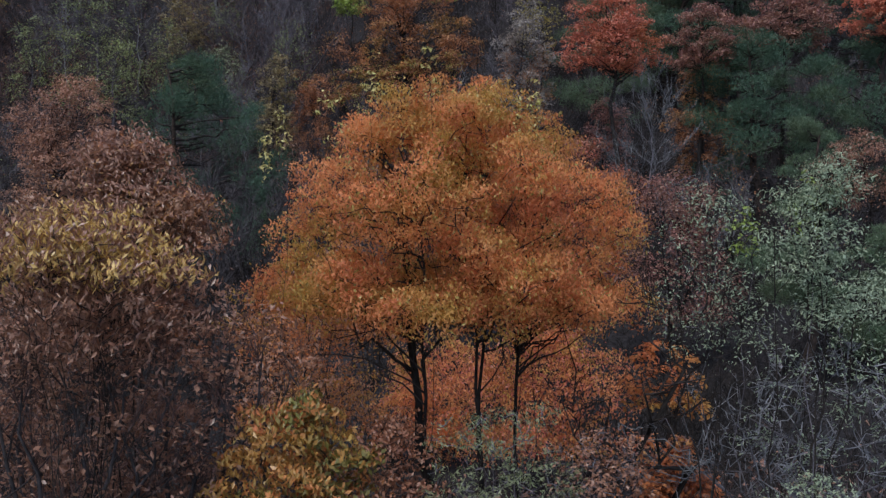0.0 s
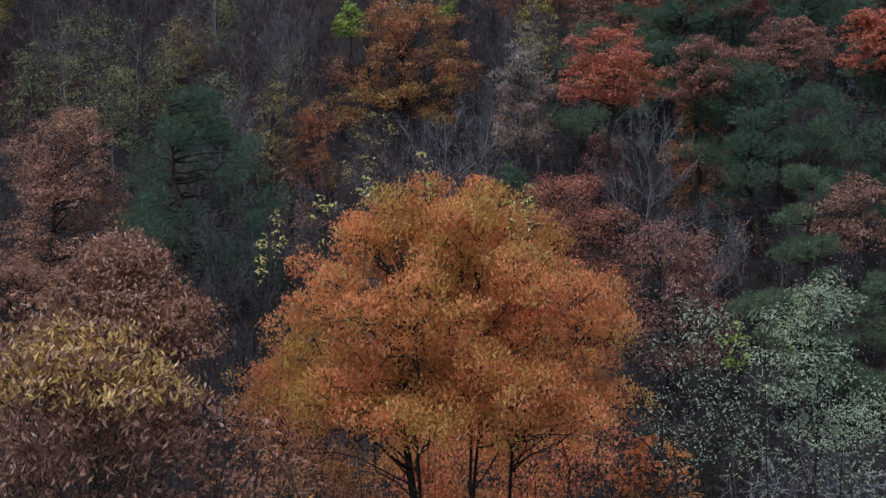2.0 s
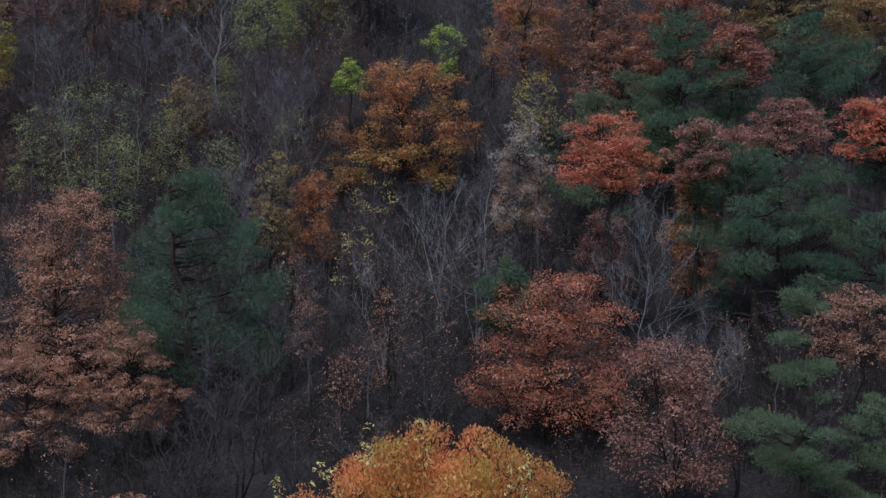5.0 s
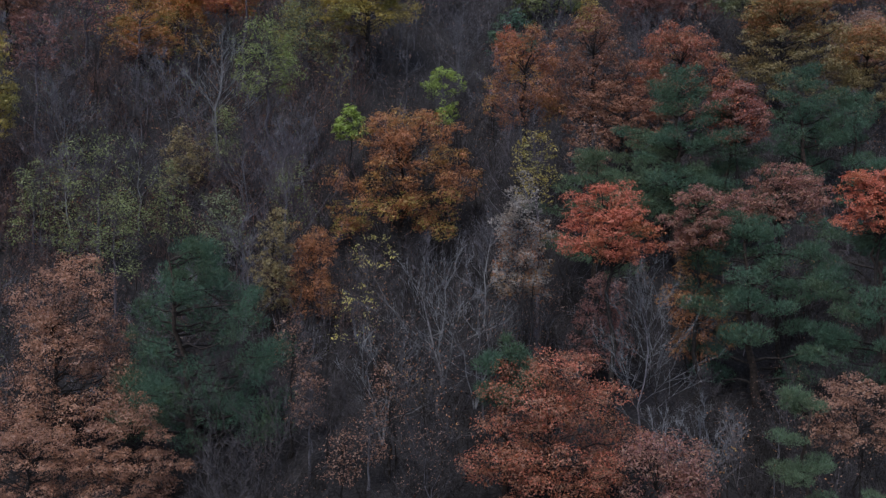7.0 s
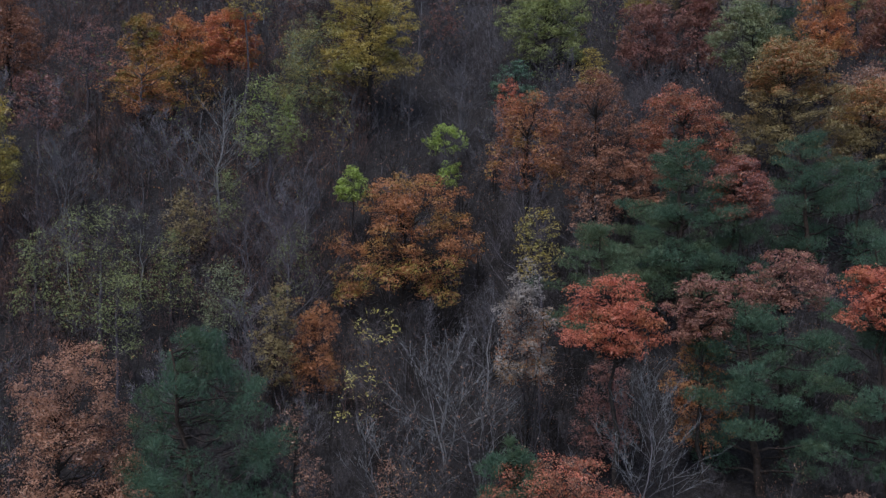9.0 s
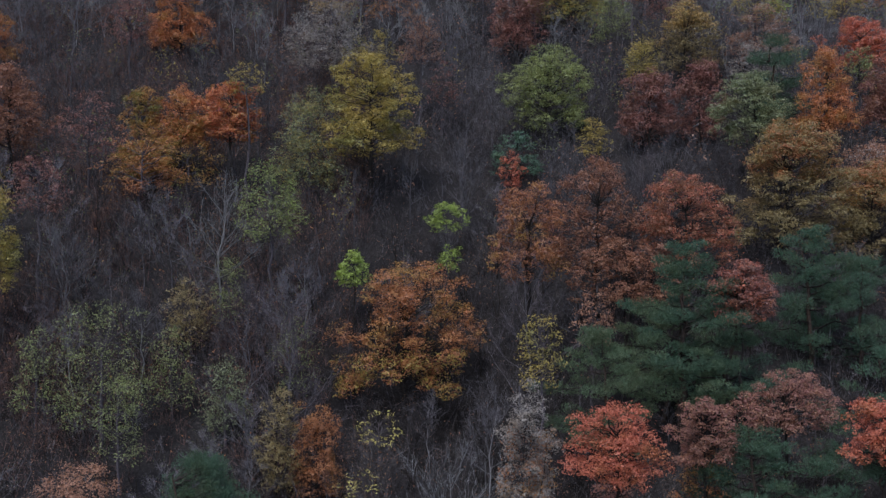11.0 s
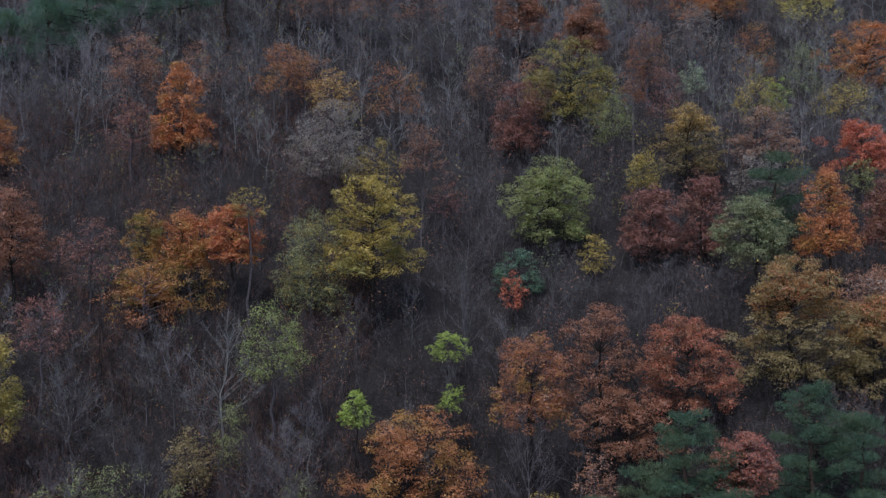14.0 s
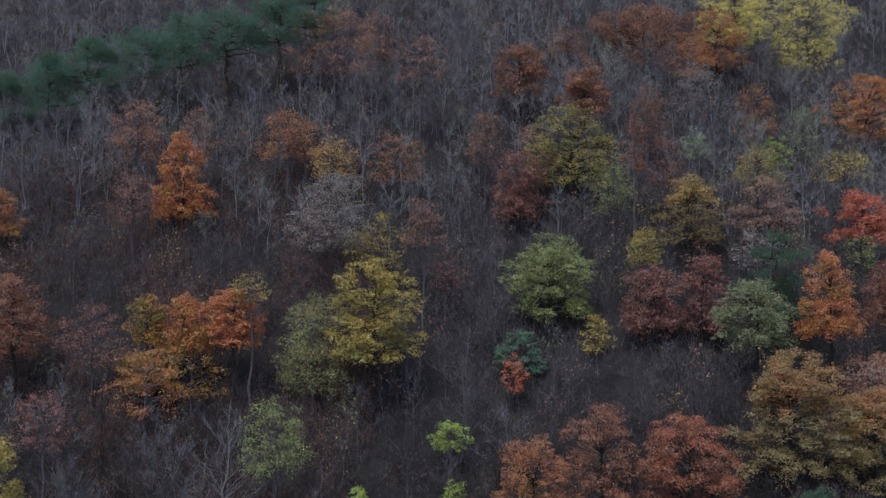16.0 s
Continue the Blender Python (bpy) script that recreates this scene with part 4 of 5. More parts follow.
leafy('oak_tree', 'brown-orange oak on the wooded slope', -43.55, 91.03, 47.94, 6.24, 5.16, 'bronze', n=7000, leaf=0.173, boughs=30, bough=1.05, seed=192)
leafy('oak_tree', 'thin brown oak on the wooded slope', -16.54, 98.44, 56.61, 7.92, 5.58, 'bronze', n=3100, leaf=0.176, boughs=38, bough=1.1, bark='grey', seed=193)
leafy('oak_tree', 'thin brown oak on the wooded slope', -31.39, 96.26, 57.11, 7.17, 6.43, 'pinkbrown', n=3700, leaf=0.176, boughs=38, bough=1.1, bark='grey', seed=194)
leafy('oak_tree', 'thin brown oak on the wooded slope', 34.30, 75.49, 33.91, 6.08, 5.04, 'pinkbrown', n=5000, leaf=0.144, boughs=36, bough=0.9, bark='grey', seed=195)
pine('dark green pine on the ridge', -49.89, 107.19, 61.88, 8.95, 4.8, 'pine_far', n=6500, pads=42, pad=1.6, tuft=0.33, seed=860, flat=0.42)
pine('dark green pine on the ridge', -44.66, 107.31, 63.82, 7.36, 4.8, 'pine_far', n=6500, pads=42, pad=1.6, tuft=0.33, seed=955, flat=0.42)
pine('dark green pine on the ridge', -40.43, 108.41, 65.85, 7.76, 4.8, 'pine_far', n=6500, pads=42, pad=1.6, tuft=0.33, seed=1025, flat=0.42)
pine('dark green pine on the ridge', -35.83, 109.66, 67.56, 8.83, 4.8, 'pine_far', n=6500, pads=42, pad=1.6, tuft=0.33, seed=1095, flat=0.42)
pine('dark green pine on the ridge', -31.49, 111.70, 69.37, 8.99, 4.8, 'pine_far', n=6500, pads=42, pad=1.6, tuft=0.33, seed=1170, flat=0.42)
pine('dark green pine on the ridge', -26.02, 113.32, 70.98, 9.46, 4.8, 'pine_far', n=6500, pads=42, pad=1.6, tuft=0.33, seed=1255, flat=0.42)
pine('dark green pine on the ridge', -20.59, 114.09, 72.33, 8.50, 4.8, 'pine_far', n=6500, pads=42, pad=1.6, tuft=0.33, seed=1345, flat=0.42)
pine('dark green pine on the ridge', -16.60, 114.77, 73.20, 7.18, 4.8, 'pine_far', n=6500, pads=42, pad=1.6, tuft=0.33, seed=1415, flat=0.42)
leafy('oak_tree', 'thin pinkish brown tree among bare ones', 9.22, 97.43, 54.84, 5.81, 5.81, 'pinkbrown', n=2200, leaf=0.16, boughs=34, bough=0.95, bark='grey', spray=0.5, seed=2080)
leafy('oak_tree', 'thin rust-red tree among bare ones', 21.61, 102.36, 59.76, 5.49, 6.10, 'rust', n=2200, leaf=0.16, boughs=34, bough=0.95, bark='grey', spray=0.5, seed=2210)
leafy('oak_tree', 'thin grey-brown tree among bare ones', 29.10, 109.77, 63.66, 7.20, 6.54, 'grey', n=2200, leaf=0.16, boughs=34, bough=0.95, bark='grey', spray=0.5, seed=2250)
leafy('oak_tree', 'thin bronze tree among bare ones', 34.21, 105.40, 60.29, 5.66, 6.28, 'bronze', n=2200, leaf=0.16, boughs=34, bough=0.95, bark='grey', spray=0.5, seed=2400)
leafy('oak_tree', 'thin dull red tree among bare ones', 21.79, 95.26, 53.42, 5.11, 5.68, 'crimson', n=2200, leaf=0.16, boughs=34, bough=0.95, bark='grey', spray=0.5, seed=2330)
leafy('oak_tree', 'thin yellow-olive tree among bare ones', 30.88, 94.39, 52.75, 5.63, 5.07, 'yellow_olive', n=2200, leaf=0.16, boughs=34, bough=0.95, bark='grey', spray=0.5, seed=2500)
leafy('oak_tree', 'thin grey-green tree among bare ones', 37.96, 101.19, 57.15, 4.83, 6.03, 'grey_green', n=2200, leaf=0.16, boughs=34, bough=0.95, bark='grey', spray=0.5, seed=2530)
leafy('oak_tree', 'thin yellow-olive tree among bare ones', 40.64, 96.84, 52.45, 7.51, 4.04, 'yellow_olive', n=2200, leaf=0.16, boughs=34, bough=0.95, bark='grey', spray=0.5, seed=2650)
leafy('oak_tree', 'thin yellow-green tree among bare ones', 16.14, 92.22, 50.31, 4.95, 4.95, 'sparse_green', n=2200, leaf=0.16, boughs=34, bough=0.95, bark='grey', spray=0.5, seed=2290)
leafy('oak_tree', 'thin brown tree among bare ones', 4.03, 98.16, 56.11, 4.68, 5.85, 'brown', n=2200, leaf=0.16, boughs=34, bough=0.95, bark='grey', spray=0.5, seed=1980)
leafy('oak_tree', 'thin rust-red tree among bare ones', 14.93, 116.54, 69.86, 6.25, 4.86, 'rust', n=2200, leaf=0.16, boughs=34, bough=0.95, bark='grey', spray=0.5, seed=1960)
leafy('oak_tree', 'thin rust-red tree among bare ones', 25.27, 117.73, 70.14, 7.02, 5.61, 'rust', n=2200, leaf=0.16, boughs=34, bough=0.95, bark='grey', spray=0.5, seed=2100)
leafy('oak_tree', 'thin orange tree among bare ones', 29.42, 113.50, 67.78, 6.09, 5.41, 'flame', n=2200, leaf=0.16, boughs=34, bough=0.95, bark='grey', spray=0.5, seed=2200)
leafy('oak_tree', 'thin bronze tree among bare ones', -5.27, 96.70, 54.17, 6.92, 5.77, 'bronze', n=2200, leaf=0.16, boughs=34, bough=0.95, bark='grey', spray=0.5, seed=1830)
leafy('oak_tree', 'thin tan tree among bare ones', -11.58, 96.42, 53.56, 5.75, 4.60, 'tan', n=2200, leaf=0.16, boughs=34, bough=0.95, bark='grey', spray=0.5, seed=1740)
leafy('oak_tree', 'thin pinkish brown tree among bare ones', -25.64, 97.43, 56.59, 5.81, 5.81, 'pinkbrown', n=2200, leaf=0.16, boughs=34, bough=0.95, bark='grey', spray=0.5, seed=1450)
leafy('oak_tree', 'thin dull red tree among bare ones', -29.71, 89.44, 49.52, 5.87, 5.34, 'crimson', n=2200, leaf=0.16, boughs=34, bough=0.95, bark='grey', spray=0.5, seed=1440)
leafy('oak_tree', 'thin brown tree among bare ones', -2.19, 87.28, 46.74, 5.21, 4.69, 'brown', n=2200, leaf=0.16, boughs=34, bough=0.95, bark='grey', spray=0.5, seed=2010)
leafy('oak_tree', 'thin grey-brown tree among bare ones', 28.16, 85.38, 44.09, 5.60, 4.08, 'grey', n=2200, leaf=0.16, boughs=34, bough=0.95, bark='grey', spray=0.5, seed=2650)
leafy('oak_tree', 'thin yellow-olive tree among bare ones', 17.63, 85.00, 44.08, 4.06, 3.55, 'yellow_olive', n=2200, leaf=0.16, boughs=34, bough=0.95, bark='grey', spray=0.5, seed=2460)
leafy('maple_tree', 'dull red maple near the ridge', 8.40, 108.75, 65.86, 7.13, 6.94, 'rust', n=7800, leaf=0.202, boughs=32, bough=1.2, seed=196)
leafy('oak_tree', 'brown oak near the ridge', 15.25, 104.69, 62.91, 6.87, 6.49, 'rust', n=6500, leaf=0.202, boughs=30, bough=1.2, extra=('pinkbrown', 1, 0.6), seed=197)
leafy('oak_tree', 'orange oak on the wooded slope', 53.68, 121.26, 64.26, 15.54, 9.90, 'flame', n=12600, leaf=0.216, boughs=44, bough=1.5, seed=198)
leafy('larch_tree', 'tall yellow larch on the wooded slope', 39.14, 128.63, 79.64, 10.73, 16.87, 'larch', n=17400, leaf=0.202, boughs=60, bough=1.3, slim=0.3, bark='grey', seed=199)
leafy('larch_tree', 'tall yellow larch on the wooded slope', 49.64, 130.03, 81.60, 12.40, 17.05, 'larch', n=18400, leaf=0.202, boughs=64, bough=1.3, slim=0.3, bark='grey', seed=200)
leafy('oak_tree', 'brown-orange oak on the wooded slope', 34.86, 122.41, 73.08, 9.85, 8.39, 'bronze', n=8100, leaf=0.202, boughs=34, bough=1.4, seed=201)
leafy('oak_tree', 'brown oak near the ridge', 26.71, 127.88, 75.00, 16.01, 9.30, 'rust', n=9000, leaf=0.202, boughs=42, bough=1.6, extra=('pinkbrown', 1, 0.6), seed=202)
leafy('oak_tree', 'pinkish brown oak near the ridge', -13.23, 112.17, 70.49, 13.04, 8.36, 'pinkbrown', n=7400, leaf=0.187, boughs=44, bough=1.4, bark='grey', seed=203)
leafy('maple_tree', 'lime-green young maple on the wooded slope', 38.41, 110.59, 55.10, 4.42, 4.09, 'lime', n=1600, leaf=0.2, boughs=14, bough=0.8, limbs=4, seed=204)
leafy('shrub', 'pale teal shrub on the wooded slope', 25.68, 98.88, 54.75, 3.54, 3.65, 'willow', n=1400, leaf=0.16, boughs=18, bough=0.7, limbs=4, bark='grey', seed=205)
pine('pale grey-green pine with level boughs', 8.92, 55.02, 20.60, 8.38, 7.55, 'pine_light', n=6422, pads=41, pad=1.2, tuft=0.234, seed=206)
pine('blue-green pine with level boughs', 16.82, 56.45, 23.38, 8.09, 8.76, 'pine', n=6760, pads=43, pad=1.2, tuft=0.234, seed=207)
pine('blue-green pine with level boughs', 26.30, 59.99, 24.76, 8.23, 10.38, 'pine', n=6760, pads=43, pad=1.2, tuft=0.234, seed=208)
leafy('oak_tree', 'thin olive oak in the gully', 5.38, 52.78, 21.46, 3.15, 4.57, 'yellow_olive', n=1400, leaf=0.136, boughs=26, bough=0.55, bark='grey', seed=209)
leafy('oak_tree', 'thin pinkish brown oak in the gully', 9.07, 58.25, 22.48, 3.02, 3.48, 'pinkbrown', n=1400, leaf=0.136, boughs=24, bough=0.55, bark='grey', seed=210)
leafy('oak_tree', 'thin reddish oak among bare trees', -28.47, 75.60, 37.76, 6.54, 5.64, 'crimson', n=2300, leaf=0.16, boughs=36, bough=0.8, bark='grey', seed=211)
leafy('oak_tree', 'thin reddish oak among bare trees', -28.91, 67.28, 32.00, 5.22, 4.42, 'crimson', n=2000, leaf=0.152, boughs=32, bough=0.7, bark='grey', seed=212)
leafy('oak_tree', 'thin bronze oak among bare trees', -23.25, 72.29, 34.71, 7.34, 5.61, 'bronze', n=2300, leaf=0.16, boughs=38, bough=0.8, bark='grey', seed=213)
leafy('maple_tree', 'thin bronze-green tree among bare trees', 12.86, 81.40, 36.46, 3.64, 6.56, 'yellow_olive', n=1400, leaf=0.16, boughs=24, bough=0.7, bark='grey', seed=214)
leafy('maple_tree', 'small dark red sapling', -0.3, 86.0, 42.2, 3.98, 4.22, 'crimson', n=900, leaf=0.16, boughs=22, bough=0.6, bark='grey', limbs=4, seed=215)
leafy('oak_tree', 'thin rust-brown oak on the upper slope', 18.71, 94.77, 55.06, 3.11, 5.65, 'rust', n=1700, leaf=0.176, boughs=22, bough=0.7, bark='grey', seed=216)
leafy('sapling', 'small yellow-green sapling among bare trees', 37.20, 84.81, 43.16, 3.29, 3.14, 'sparse_green', n=900, leaf=0.16, boughs=16, bough=0.6, bark='grey', limbs=4, seed=217)
leafy('sapling', 'small yellow sapling beside the orange oak', -16.00, 76.46, 40.22, 3.88, 2.74, 'yellow_olive', n=700, leaf=0.16, boughs=18, bough=0.55, bark='grey', limbs=4, seed=218)
leafy('oak_tree', 'thin grey-brown oak with seed heads', 32.47, 73.13, 33.31, 4.58, 3.49, 'pinkbrown', n=1400, leaf=0.144, boughs=26, bough=0.7, bark='grey', extra=('grey', 1, 0.6), seed=219)
leafy('oak_tree', 'thin brown oak low on the slope', -3.15, 41.14, 7.98, 2.60, 2.84, 'brown', n=600, leaf=0.104, boughs=24, bough=0.45, bark='grey', seed=220)
leafy('oak_tree', 'thin dark brown oak low on the slope', -6.01, 43.04, 9.61, 2.20, 3.10, 'brown', n=1100, leaf=0.104, boughs=24, bough=0.45, bark='grey', seed=221)
leafy('oak_tree', 'thin pinkish oak on the upper slope', -14.79, 98.74, 55.90, 7.07, 4.42, 'pinkbrown', n=1900, leaf=0.176, boughs=30, bough=0.9, bark='grey', seed=222)
leafy('oak_tree', 'thin brown oak on the upper slope', -2.88, 105.71, 66.01, 6.93, 5.67, 'pinkbrown', n=1600, leaf=0.184, boughs=30, bough=0.9, bark='grey', seed=223)
leafy('oak_tree', 'thin brown oak on the upper slope', -8.15, 113.67, 70.53, 6.78, 6.10, 'rust', n=1600, leaf=0.2, boughs=30, bough=1.0, bark='grey', seed=224)
bare('slender grey bare tree among darker ones', -25.85, 60.99, 21.91, 225, bark='grey', twig='dusk', spread=0.42, limbs=15, fine=8, girth=1.0, thick=0.013)
bare('slender grey bare tree among darker ones', -10.01, 59.04, 21.75, 226, bark='grey', twig='dusk', spread=0.42, limbs=15, fine=8, girth=1.0, thick=0.013)
bare('slender grey bare tree among darker ones', -13.60, 63.44, 23.07, 227, bark='grey', twig='dusk', spread=0.42, limbs=15, fine=8, girth=1.0, thick=0.013)
bare('slender grey bare tree among darker ones', -12.35, 58.19, 23.18, 228, bark='grey', twig='dusk', spread=0.42, limbs=15, fine=8, girth=1.0, thick=0.013)
bare('slender grey bare tree among darker ones', -9.32, 55.09, 21.90, 229, bark='grey', twig='dusk', spread=0.42, limbs=15, fine=8, girth=1.0, thick=0.013)
bare('slender grey bare tree among darker ones', -25.48, 64.22, 26.30, 230, bark='grey', twig='dusk', spread=0.42, limbs=15, fine=8, girth=1.0, thick=0.013)
bare('slender grey bare tree among darker ones', 15.15, 71.29, 32.40, 231, bark='grey', twig='dusk', spread=0.42, limbs=15, fine=8, girth=1.0, thick=0.013)
bare('slender grey bare tree among darker ones', 4.65, 59.08, 24.48, 232, bark='grey', twig='dusk', spread=0.42, limbs=15, fine=8, girth=1.0, thick=0.013)
bare('slender grey bare tree among darker ones', 1.52, 81.43, 39.37, 233, bark='grey', twig='dusk', spread=0.42, limbs=15, fine=8, girth=1.0, thick=0.013)
bare('slender grey bare tree among darker ones', -2.28, 84.36, 42.72, 234, bark='grey', twig='dusk', spread=0.42, limbs=15, fine=8, girth=1.0, thick=0.013)
bare('tall grey bare tree on the upper slope', -37.45, 94.87, 58.37, 235, bark='grey', twig='mauve', spread=0.45, limbs=13, fine=9, thick=0.014)
bare('tall grey bare tree on the upper slope', -42.31, 93.71, 56.41, 236, bark='grey', twig='mauve', spread=0.45, limbs=13, fine=9, thick=0.014)
bare('tall grey bare tree on the upper slope', -0.25, 105.55, 62.87, 237, bark='grey', twig='mauve', spread=0.45, limbs=13, fine=9, thick=0.014)
bare('tall grey bare tree on the upper slope', 1.91, 108.44, 70.19, 238, bark='grey', twig='mauve', spread=0.45, limbs=13, fine=9, thick=0.014)
bare('tall grey bare tree on the upper slope', -9.20, 102.20, 63.39, 239, bark='grey', twig='mauve', spread=0.45, limbs=13, fine=9, thick=0.014)
bare('tall grey bare tree on the upper slope', 11.09, 101.04, 59.53, 240, bark='grey', twig='mauve', spread=0.45, limbs=13, fine=9, thick=0.014)
bare('tall grey bare tree on the upper slope', 20.87, 106.25, 62.34, 241, bark='grey', twig='mauve', spread=0.45, limbs=13, fine=9, thick=0.014)
bare('tall grey bare tree on the upper slope', -32.42, 100.48, 63.03, 242, bark='grey', twig='mauve', spread=0.45, limbs=13, fine=9, thick=0.014)
bare('dark bare tree with fine brown twigs', -5.32, 44.28, 11.99, 1100, bark='dark', twig='umber', spread=0.55, limbs=12, fine=8, thick=0.009)
bare('dark bare tree with fine brown twigs', -2.06, 42.76, 10.93, 1101, bark='dark', twig='umber', spread=0.55, limbs=12, fine=8, thick=0.009)
bare('dark bare tree with fine brown twigs', -9.76, 40.60, 9.90, 1102, bark='dark', twig='umber', spread=0.55, limbs=12, fine=8, thick=0.009)
bare('dark bare tree with fine brown twigs', -7.04, 39.08, 8.90, 1103, bark='dark', twig='umber', spread=0.55, limbs=12, fine=8, thick=0.009)
bare('dark bare tree with fine brown twigs', -0.86, 47.20, 13.94, 1104, bark='dark', twig='umber', spread=0.55, limbs=12, fine=8, thick=0.009)
leafy('oak_tree', 'thin brown oak low on the slope', -2.25, 41.62, 9.78, 2.50, 3.00, 'brown', n=600, leaf=0.104, boughs=30, bough=0.5, bark='dark', spray=0.6, seed=1120)
leafy('oak_tree', 'thin brown oak low on the slope', -7.18, 45.10, 11.53, 2.44, 3.25, 'brown', n=600, leaf=0.104, boughs=30, bough=0.5, bark='dark', spray=0.6, seed=1121)
leafy('oak_tree', 'thin brown oak low on the slope', -4.10, 39.02, 7.27, 2.11, 2.35, 'brown', n=600, leaf=0.104, boughs=30, bough=0.5, bark='dark', spray=0.6, seed=1122)



# ---- the leafless wood between them ----
rng = np.random.default_rng(77)
MODELS = []
# Most twigs use the darkened umber, which paints in the lower slope's shade.
for s, opts in enumerate((dict(bark="dark", twig="umber"), dict(bark="dark", twig="umber", stems=2), dict(bark="pale", twig="grey", limbs=12),
                          dict(bark="umber", twig="umber", spread=0.42, limbs=12), dict(bark="dark", twig="umber", stems=3),
                          dict(bark="grey", twig="umber", leaf="brown", n_leaf=330), dict(bark="grey", twig="umber", leaf="pinkbrown", n_leaf=200),
                          dict(bark="grey", twig="mauve", leaf="sparse_green", n_leaf=160), dict(bark="dark", twig="brown", spread=0.45, stems=2, leaf="bronze", n_leaf=260))):
    opts.setdefault("limbs", 9)
    MODELS.append(bare_parts(500 + s, 8.0, **opts))
WORDS = ("slender dark leafless tree with umber twigs", "leafless tree with two dark stems", "pale-barked leafless tree on the slope",
         "wide leafless tree with umber twigs", "leafless thicket tree with dark stems", "nearly bare tree with a few brown leaves",
         "nearly bare tree with pinkish brown leaves", "nearly bare tree with a few green leaves", "nearly bare tree with bronze leaves")
WEIGHT = np.array([3, 2.2, 1.4, 2.6, 2, 1.6, 1.1, 0.7, 0.9])
WEIGHT = WEIGHT / WEIGHT.sum()
FIRST = {}
spots = []
for y in np.arange(30, 178, 2.7):
    half = 0.47 * y + 4
    for x in np.arange(-half if y < 144 else 24, half, 2.9 if y < 92 else 3.1):
        px, py = x + rng.uniform(-1.4, 1.4), y + rng.uniform(-1.2, 1.2)
        z = float(hill(px, py))
        most = z + rng.uniform(4.2, 8.0) * (1.1 if py > 60 else 0.95)
        for kx, ky, kr, kz, kc in KEEP:
            if ky < 20:
                continue
            if abs(px - kx) < kr * 0.9 and -1 < ky - py < kr * 1.6 + 8:
                # low growth in front of a crown leaves it open to the valley
                most = min(most, kz + kc * 0.12 - max(0, ky - py - kr) * 0.05)
            if math.hypot(px - kx, py - ky) < 0.9:
                most = -99
        most = max(most, z + 2.4) if most > -9 else most
        if most > z:
            spots.append((px, py, most - z))
spots.sort(key=lambda s: s[1])
things, rest_of = spots[:295], spots[295:]
for px, py, h in things:
    lean_green = WEIGHT + np.array([0, 0, 0, 0, 0, 0, 0, 0.5 * (px < -6 and py > 45), 0])
    if py < 46:
        lean_green = lean_green * [1, 1, 0, 1, 1, 0.5, 0.5, 0, 1]
    i = int(rng.choice(len(MODELS), p=lean_green / lean_green.sum()))
    size = h / 8.0
    wide = size * (1.0 + 0.5 * (1 - min(size, 1)))
    m = Matrix.LocRotScale((px, py, set_on(px, py)), Euler((rng.normal(0, 0.05), rng.normal(0, 0.05), rng.uniform(0, 6.28))), (wide, wide, size))
    if i not in FIRST:
        FIRST[i] = tagged(new("bare_tree"), WORDS[i], "tree", "bare trees on the slope")
        dress(FIRST[i], MODELS[i])
        FIRST[i].matrix_basis = m
    else:
        copy_thing(FIRST[i], Matrix.Identity(4)).matrix_basis = m

# the rest of the wood, farther up: too many to count
withered = {"pinkbrown": [], "rust": [], "yellow_olive": [], "sparse_green": []}
# Past y = 92 the twigs are painted paler to suggest distance haze.
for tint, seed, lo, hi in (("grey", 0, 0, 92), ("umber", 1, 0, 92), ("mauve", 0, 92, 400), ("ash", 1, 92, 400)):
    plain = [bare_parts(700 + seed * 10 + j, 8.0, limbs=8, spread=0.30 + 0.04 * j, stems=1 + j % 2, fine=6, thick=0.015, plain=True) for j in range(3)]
    vs, fs, at = [], [], 0
    for px, py, h in [s for s in rest_of if lo <= s[1] < hi]:
        if int(px * 7.3 + py * 3.1) % 2 != seed:
            continue
        v, f = plain[int(rng.integers(0, 3))]
        a, size = rng.uniform(0, 6.28), h / 8.0
        wide = size * (1.0 + 0.5 * (1 - min(size, 1)))
        x, y = v[:, 0] * wide, v[:, 1] * wide
        w = np.stack([x * math.cos(a) - y * math.sin(a) + px, x * math.sin(a) + y * math.cos(a) + py, v[:, 2] * size + set_on(px, py)], 1)
        vs.append(w)
        fs.append(f + at)
        at += len(v)
        if rng.random() < 0.36:
            kind = rng.choice(["pinkbrown", "rust", "yellow_olive", "sparse_green"], p=[0.34, 0.16, 0.28, 0.22])
            tips = w[2:480 * 3:3]
            withered[str(kind)].append(tips[rng.integers(0, len(tips), int(rng.uniform(60, 170)))])
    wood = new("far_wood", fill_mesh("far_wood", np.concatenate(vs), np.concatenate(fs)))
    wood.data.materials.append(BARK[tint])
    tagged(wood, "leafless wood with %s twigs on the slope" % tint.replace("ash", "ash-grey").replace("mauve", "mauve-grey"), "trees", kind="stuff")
for kind, places in withered.items():
    v, f = leaf_cards(np.concatenate(places), 0.16, rng, 0.6, 0.3, 0.6, plain=True)
    rest = new("withered_foliage", fill_mesh("withered_foliage", v, f))
    rest.data.materials.append(LEAF[kind])
    tagged(rest, "last withered leaves on the leafless wood", "foliage", kind="stuff")


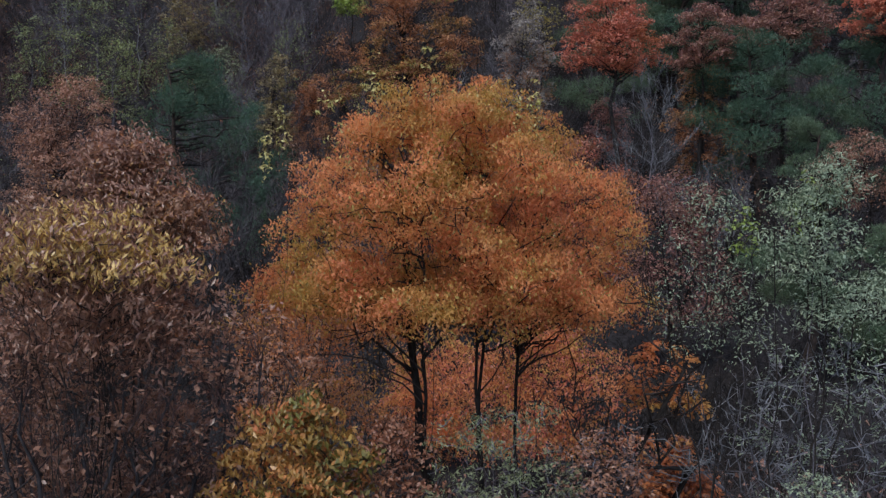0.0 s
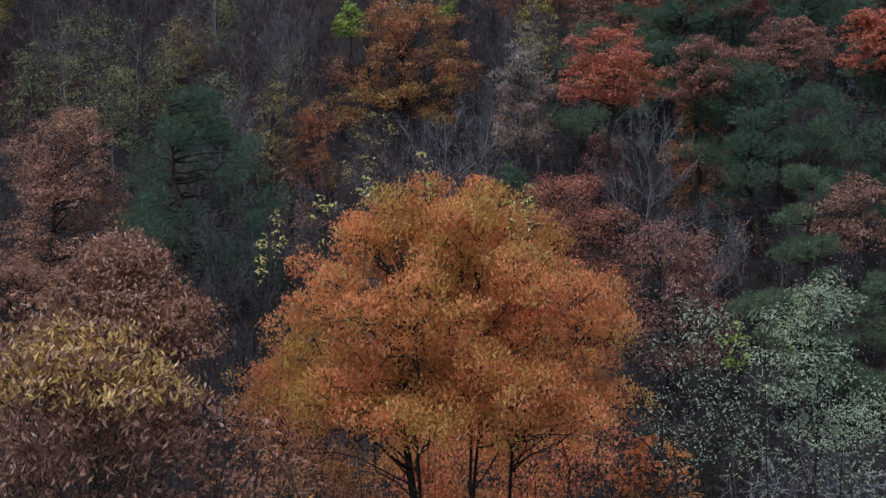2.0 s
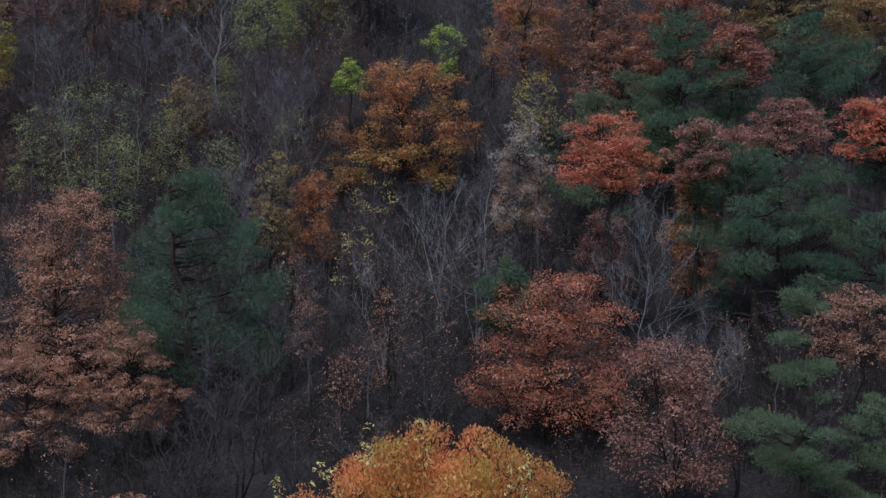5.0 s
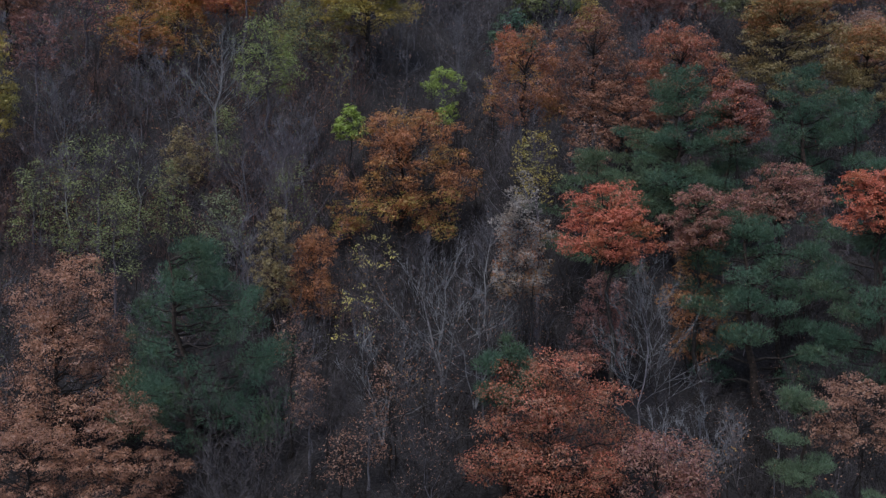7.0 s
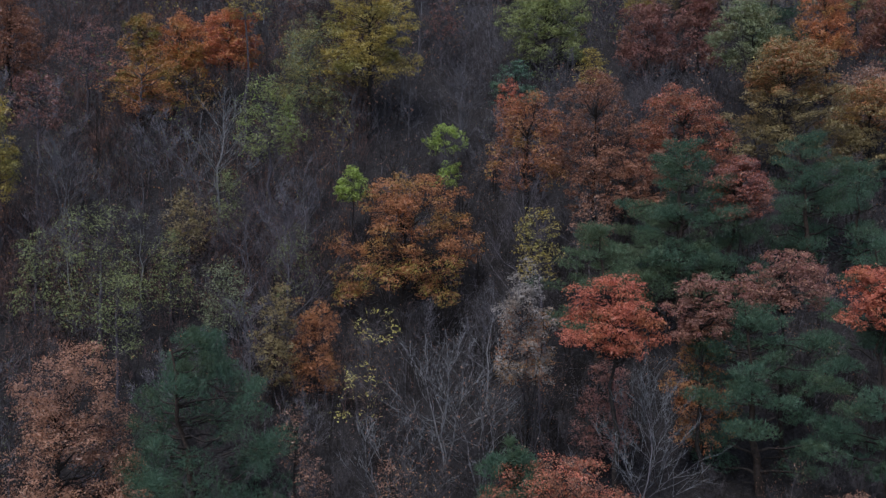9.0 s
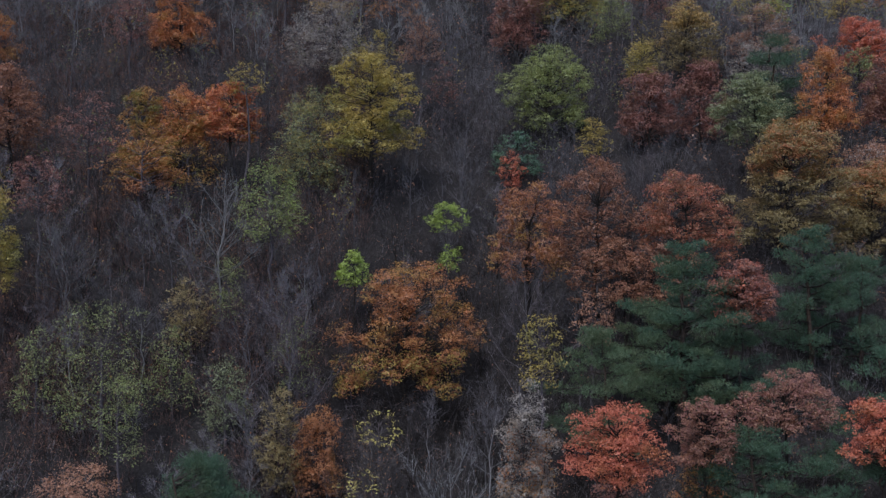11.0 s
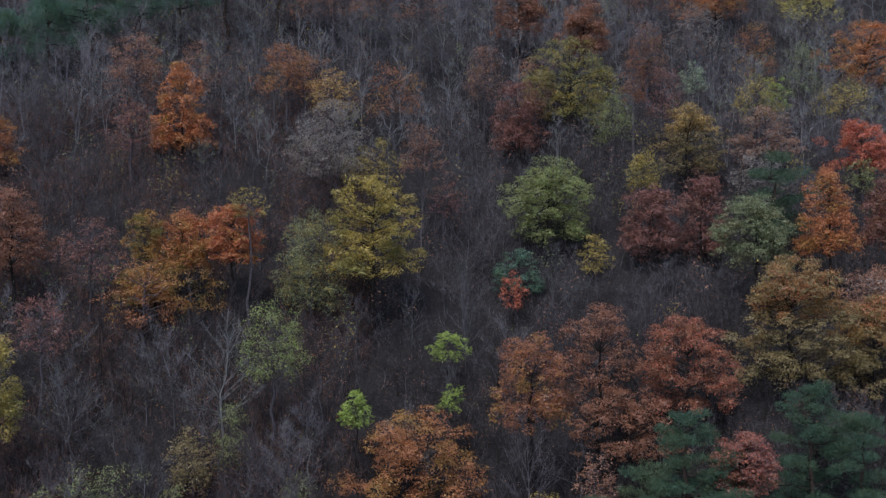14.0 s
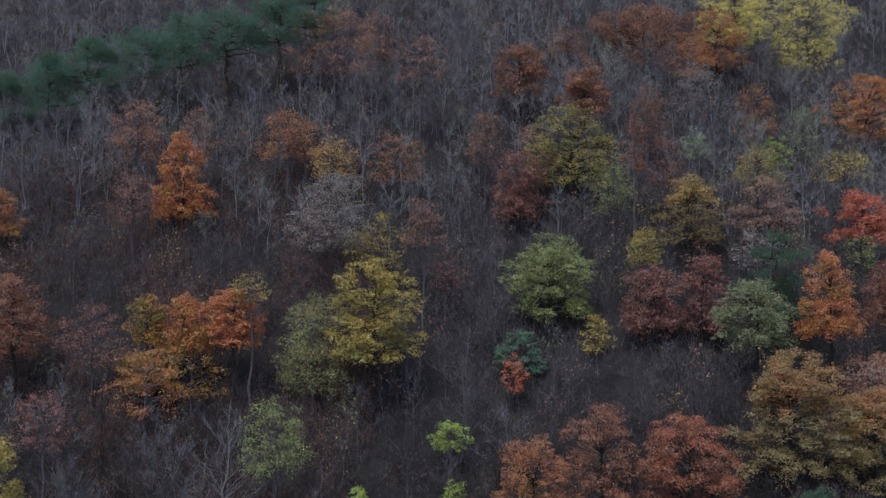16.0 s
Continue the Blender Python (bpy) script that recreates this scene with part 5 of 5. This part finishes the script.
# ---- undergrowth: bare brush that covers the slope ----
def lumpy(x, y):
    """Where growth gathers (towards 1) and where it thins (towards 0)."""
    g = np.sin(0.43 * x + 1.3 * np.sin(0.21 * y)) + np.sin(0.52 * y + 1.7 * np.sin(0.26 * x + 1)) + 0.7 * np.sin(0.91 * (x - y)) + 0.6 * np.sin(1.2 * x + 0.7 * y)
    return np.clip(0.5 + 0.27 * g, 0, 1)


def brush(name, label, n, lo, hi, x_of, tall, width, mat, seed, aside=0.0, stems=4, twigs=9, lean=0.42, speck=None):
    """Leafless bushes: a few stems that lean apart and twigs that go all ways, gathered into thickets."""
    r = np.random.default_rng(seed)
    y = lo + (hi - lo) * r.random(n * 3) ** 0.75
    x = (r.random(n * 3) * 2 - 1) * x_of(y) + aside * y
    g = lumpy(x, y)
    held = np.flatnonzero(r.random(n * 3) < 0.12 + 0.88 * g)[:n]
    x, y, g = x[held], y[held], g[held]
    n = len(x)
    c = np.stack([x, y, hill(x, y) - 0.05], 1)
    a = np.repeat(c, stems, 0) + r.normal(0, 0.12, (n * stems, 3)) * [1, 1, 0]
    d = unit(r.normal(0, lean, (n * stems, 3)) + [0, 0, 1.0])
    L = np.repeat(r.uniform(0.35, 0.85, n) * tall * (0.6 + 0.6 * g), stems)[:, None] * r.uniform(0.6, 1.1, (n * stems, 1))
    s = unit(np.cross(d, r.normal(0, 1, d.shape))) * width
    own = (np.repeat(np.arange(n) * stems, twigs) + r.integers(0, stems, n * twigs))
    b = a[own] + d[own] * L[own] * r.uniform(0.3, 1.0, (n * twigs, 1))
    e = unit(r.normal(0, 1, b.shape) + [0, 0, 0.35] + 0.5 * d[own])
    tip = b + e * L[own] * r.uniform(0.18, 0.5, (n * twigs, 1))
    q = unit(np.cross(e, r.normal(0, 1, e.shape))) * width * 0.75
    v = np.concatenate([np.stack([a - s, a + s, a + d * L], 1), np.stack([b - q, b + q, tip], 1)]).reshape(-1, 3)
    ob = new(name, fill_mesh(name, v, np.arange(len(v)).reshape(-1, 3)))
    ob.data.materials.append(mat)
    tagged(ob, label, "undergrowth", kind="stuff")
    if speck:
        kind, count = speck
        at = tip[r.integers(0, len(tip) // 4, count) * 4] + r.normal(0, 0.08, (count, 3))
        lv, lf = leaf_cards(at, 0.12, r, 0.6, 0.3, 0.6, plain=True)
        rest = new("withered_foliage", fill_mesh("withered_foliage", lv, lf))
        rest.data.materials.append(LEAF[kind])
        tagged(rest, "last withered leaves on the brush", "foliage", kind="stuff")


def breadth(y):
    return 0.5 * y + 6


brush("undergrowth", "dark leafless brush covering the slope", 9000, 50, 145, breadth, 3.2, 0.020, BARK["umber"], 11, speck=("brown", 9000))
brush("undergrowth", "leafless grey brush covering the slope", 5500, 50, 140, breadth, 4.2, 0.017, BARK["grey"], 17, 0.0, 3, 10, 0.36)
# Lighter mauve puts the haze near the ridge into the brush colour.
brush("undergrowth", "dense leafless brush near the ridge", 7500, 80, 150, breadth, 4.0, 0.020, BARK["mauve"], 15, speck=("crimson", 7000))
brush("undergrowth", "russet leafless brush on the slope", 6500, 54, 102, lambda y: 0.24 * y, 3.2, 0.018, BARK["russet"], 16, -0.32, speck=("bronze", 9000))
# Darkest bark colour, standing in for the shade of the valley side.
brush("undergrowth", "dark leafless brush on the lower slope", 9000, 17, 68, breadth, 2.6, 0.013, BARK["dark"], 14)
brush("undergrowth", "reddish brown brush covering the slope", 4500, 52, 140, breadth, 2.8, 0.019, BARK["brown"], 12, speck=("rust", 4000))
brush("tall_grass", "pale dry grass and stems on the valley floor", 500, 10, 24, breadth, 1.7, 0.006, BARK["brown"], 13, 0.0, 5, 6, 0.35)
brush("undergrowth", "reddish brown brush on the valley floor", 420, 11, 20, breadth, 2.8, 0.006, BARK["russet"], 18, 0.0, 5, 12, 0.3, speck=("brown", 1600))

# ---- repeats that can be counted belong together ----
GROUPS = {
    "dark green pine on the ridge": "pines on the ridge",
    "pale yellow upright leafy shoot": "pale shoots above the orange tree",
    "thin tree with sparse yellow-green leaves": "thin poplars on the slope",
    "blue-green pine with level boughs": "pines on the slope",
    "pale grey-green pine with level boughs": "pines on the slope",
    "broad blue-green pine with level boughs": "pines on the slope",
    "slender grey bare tree among darker ones": "slender bare trees on the slope",
    "tall grey bare tree on the upper slope": "tall bare trees on the upper slope",
    "dark bare tree with fine brown twigs": "dark bare trees low on the slope",
    "dark crimson maple on the wooded slope": "crimson maples on the slope",
    "tall yellow larch on the wooded slope": "yellow larches",
    "dark brown oak sapling with many thin stems": "oak saplings on the valley floor",
}
for ob in list(scene.objects):
    if ob.parent is None and ob.get("label") in GROUPS:
        tagged(ob, group=GROUPS[ob["label"]])
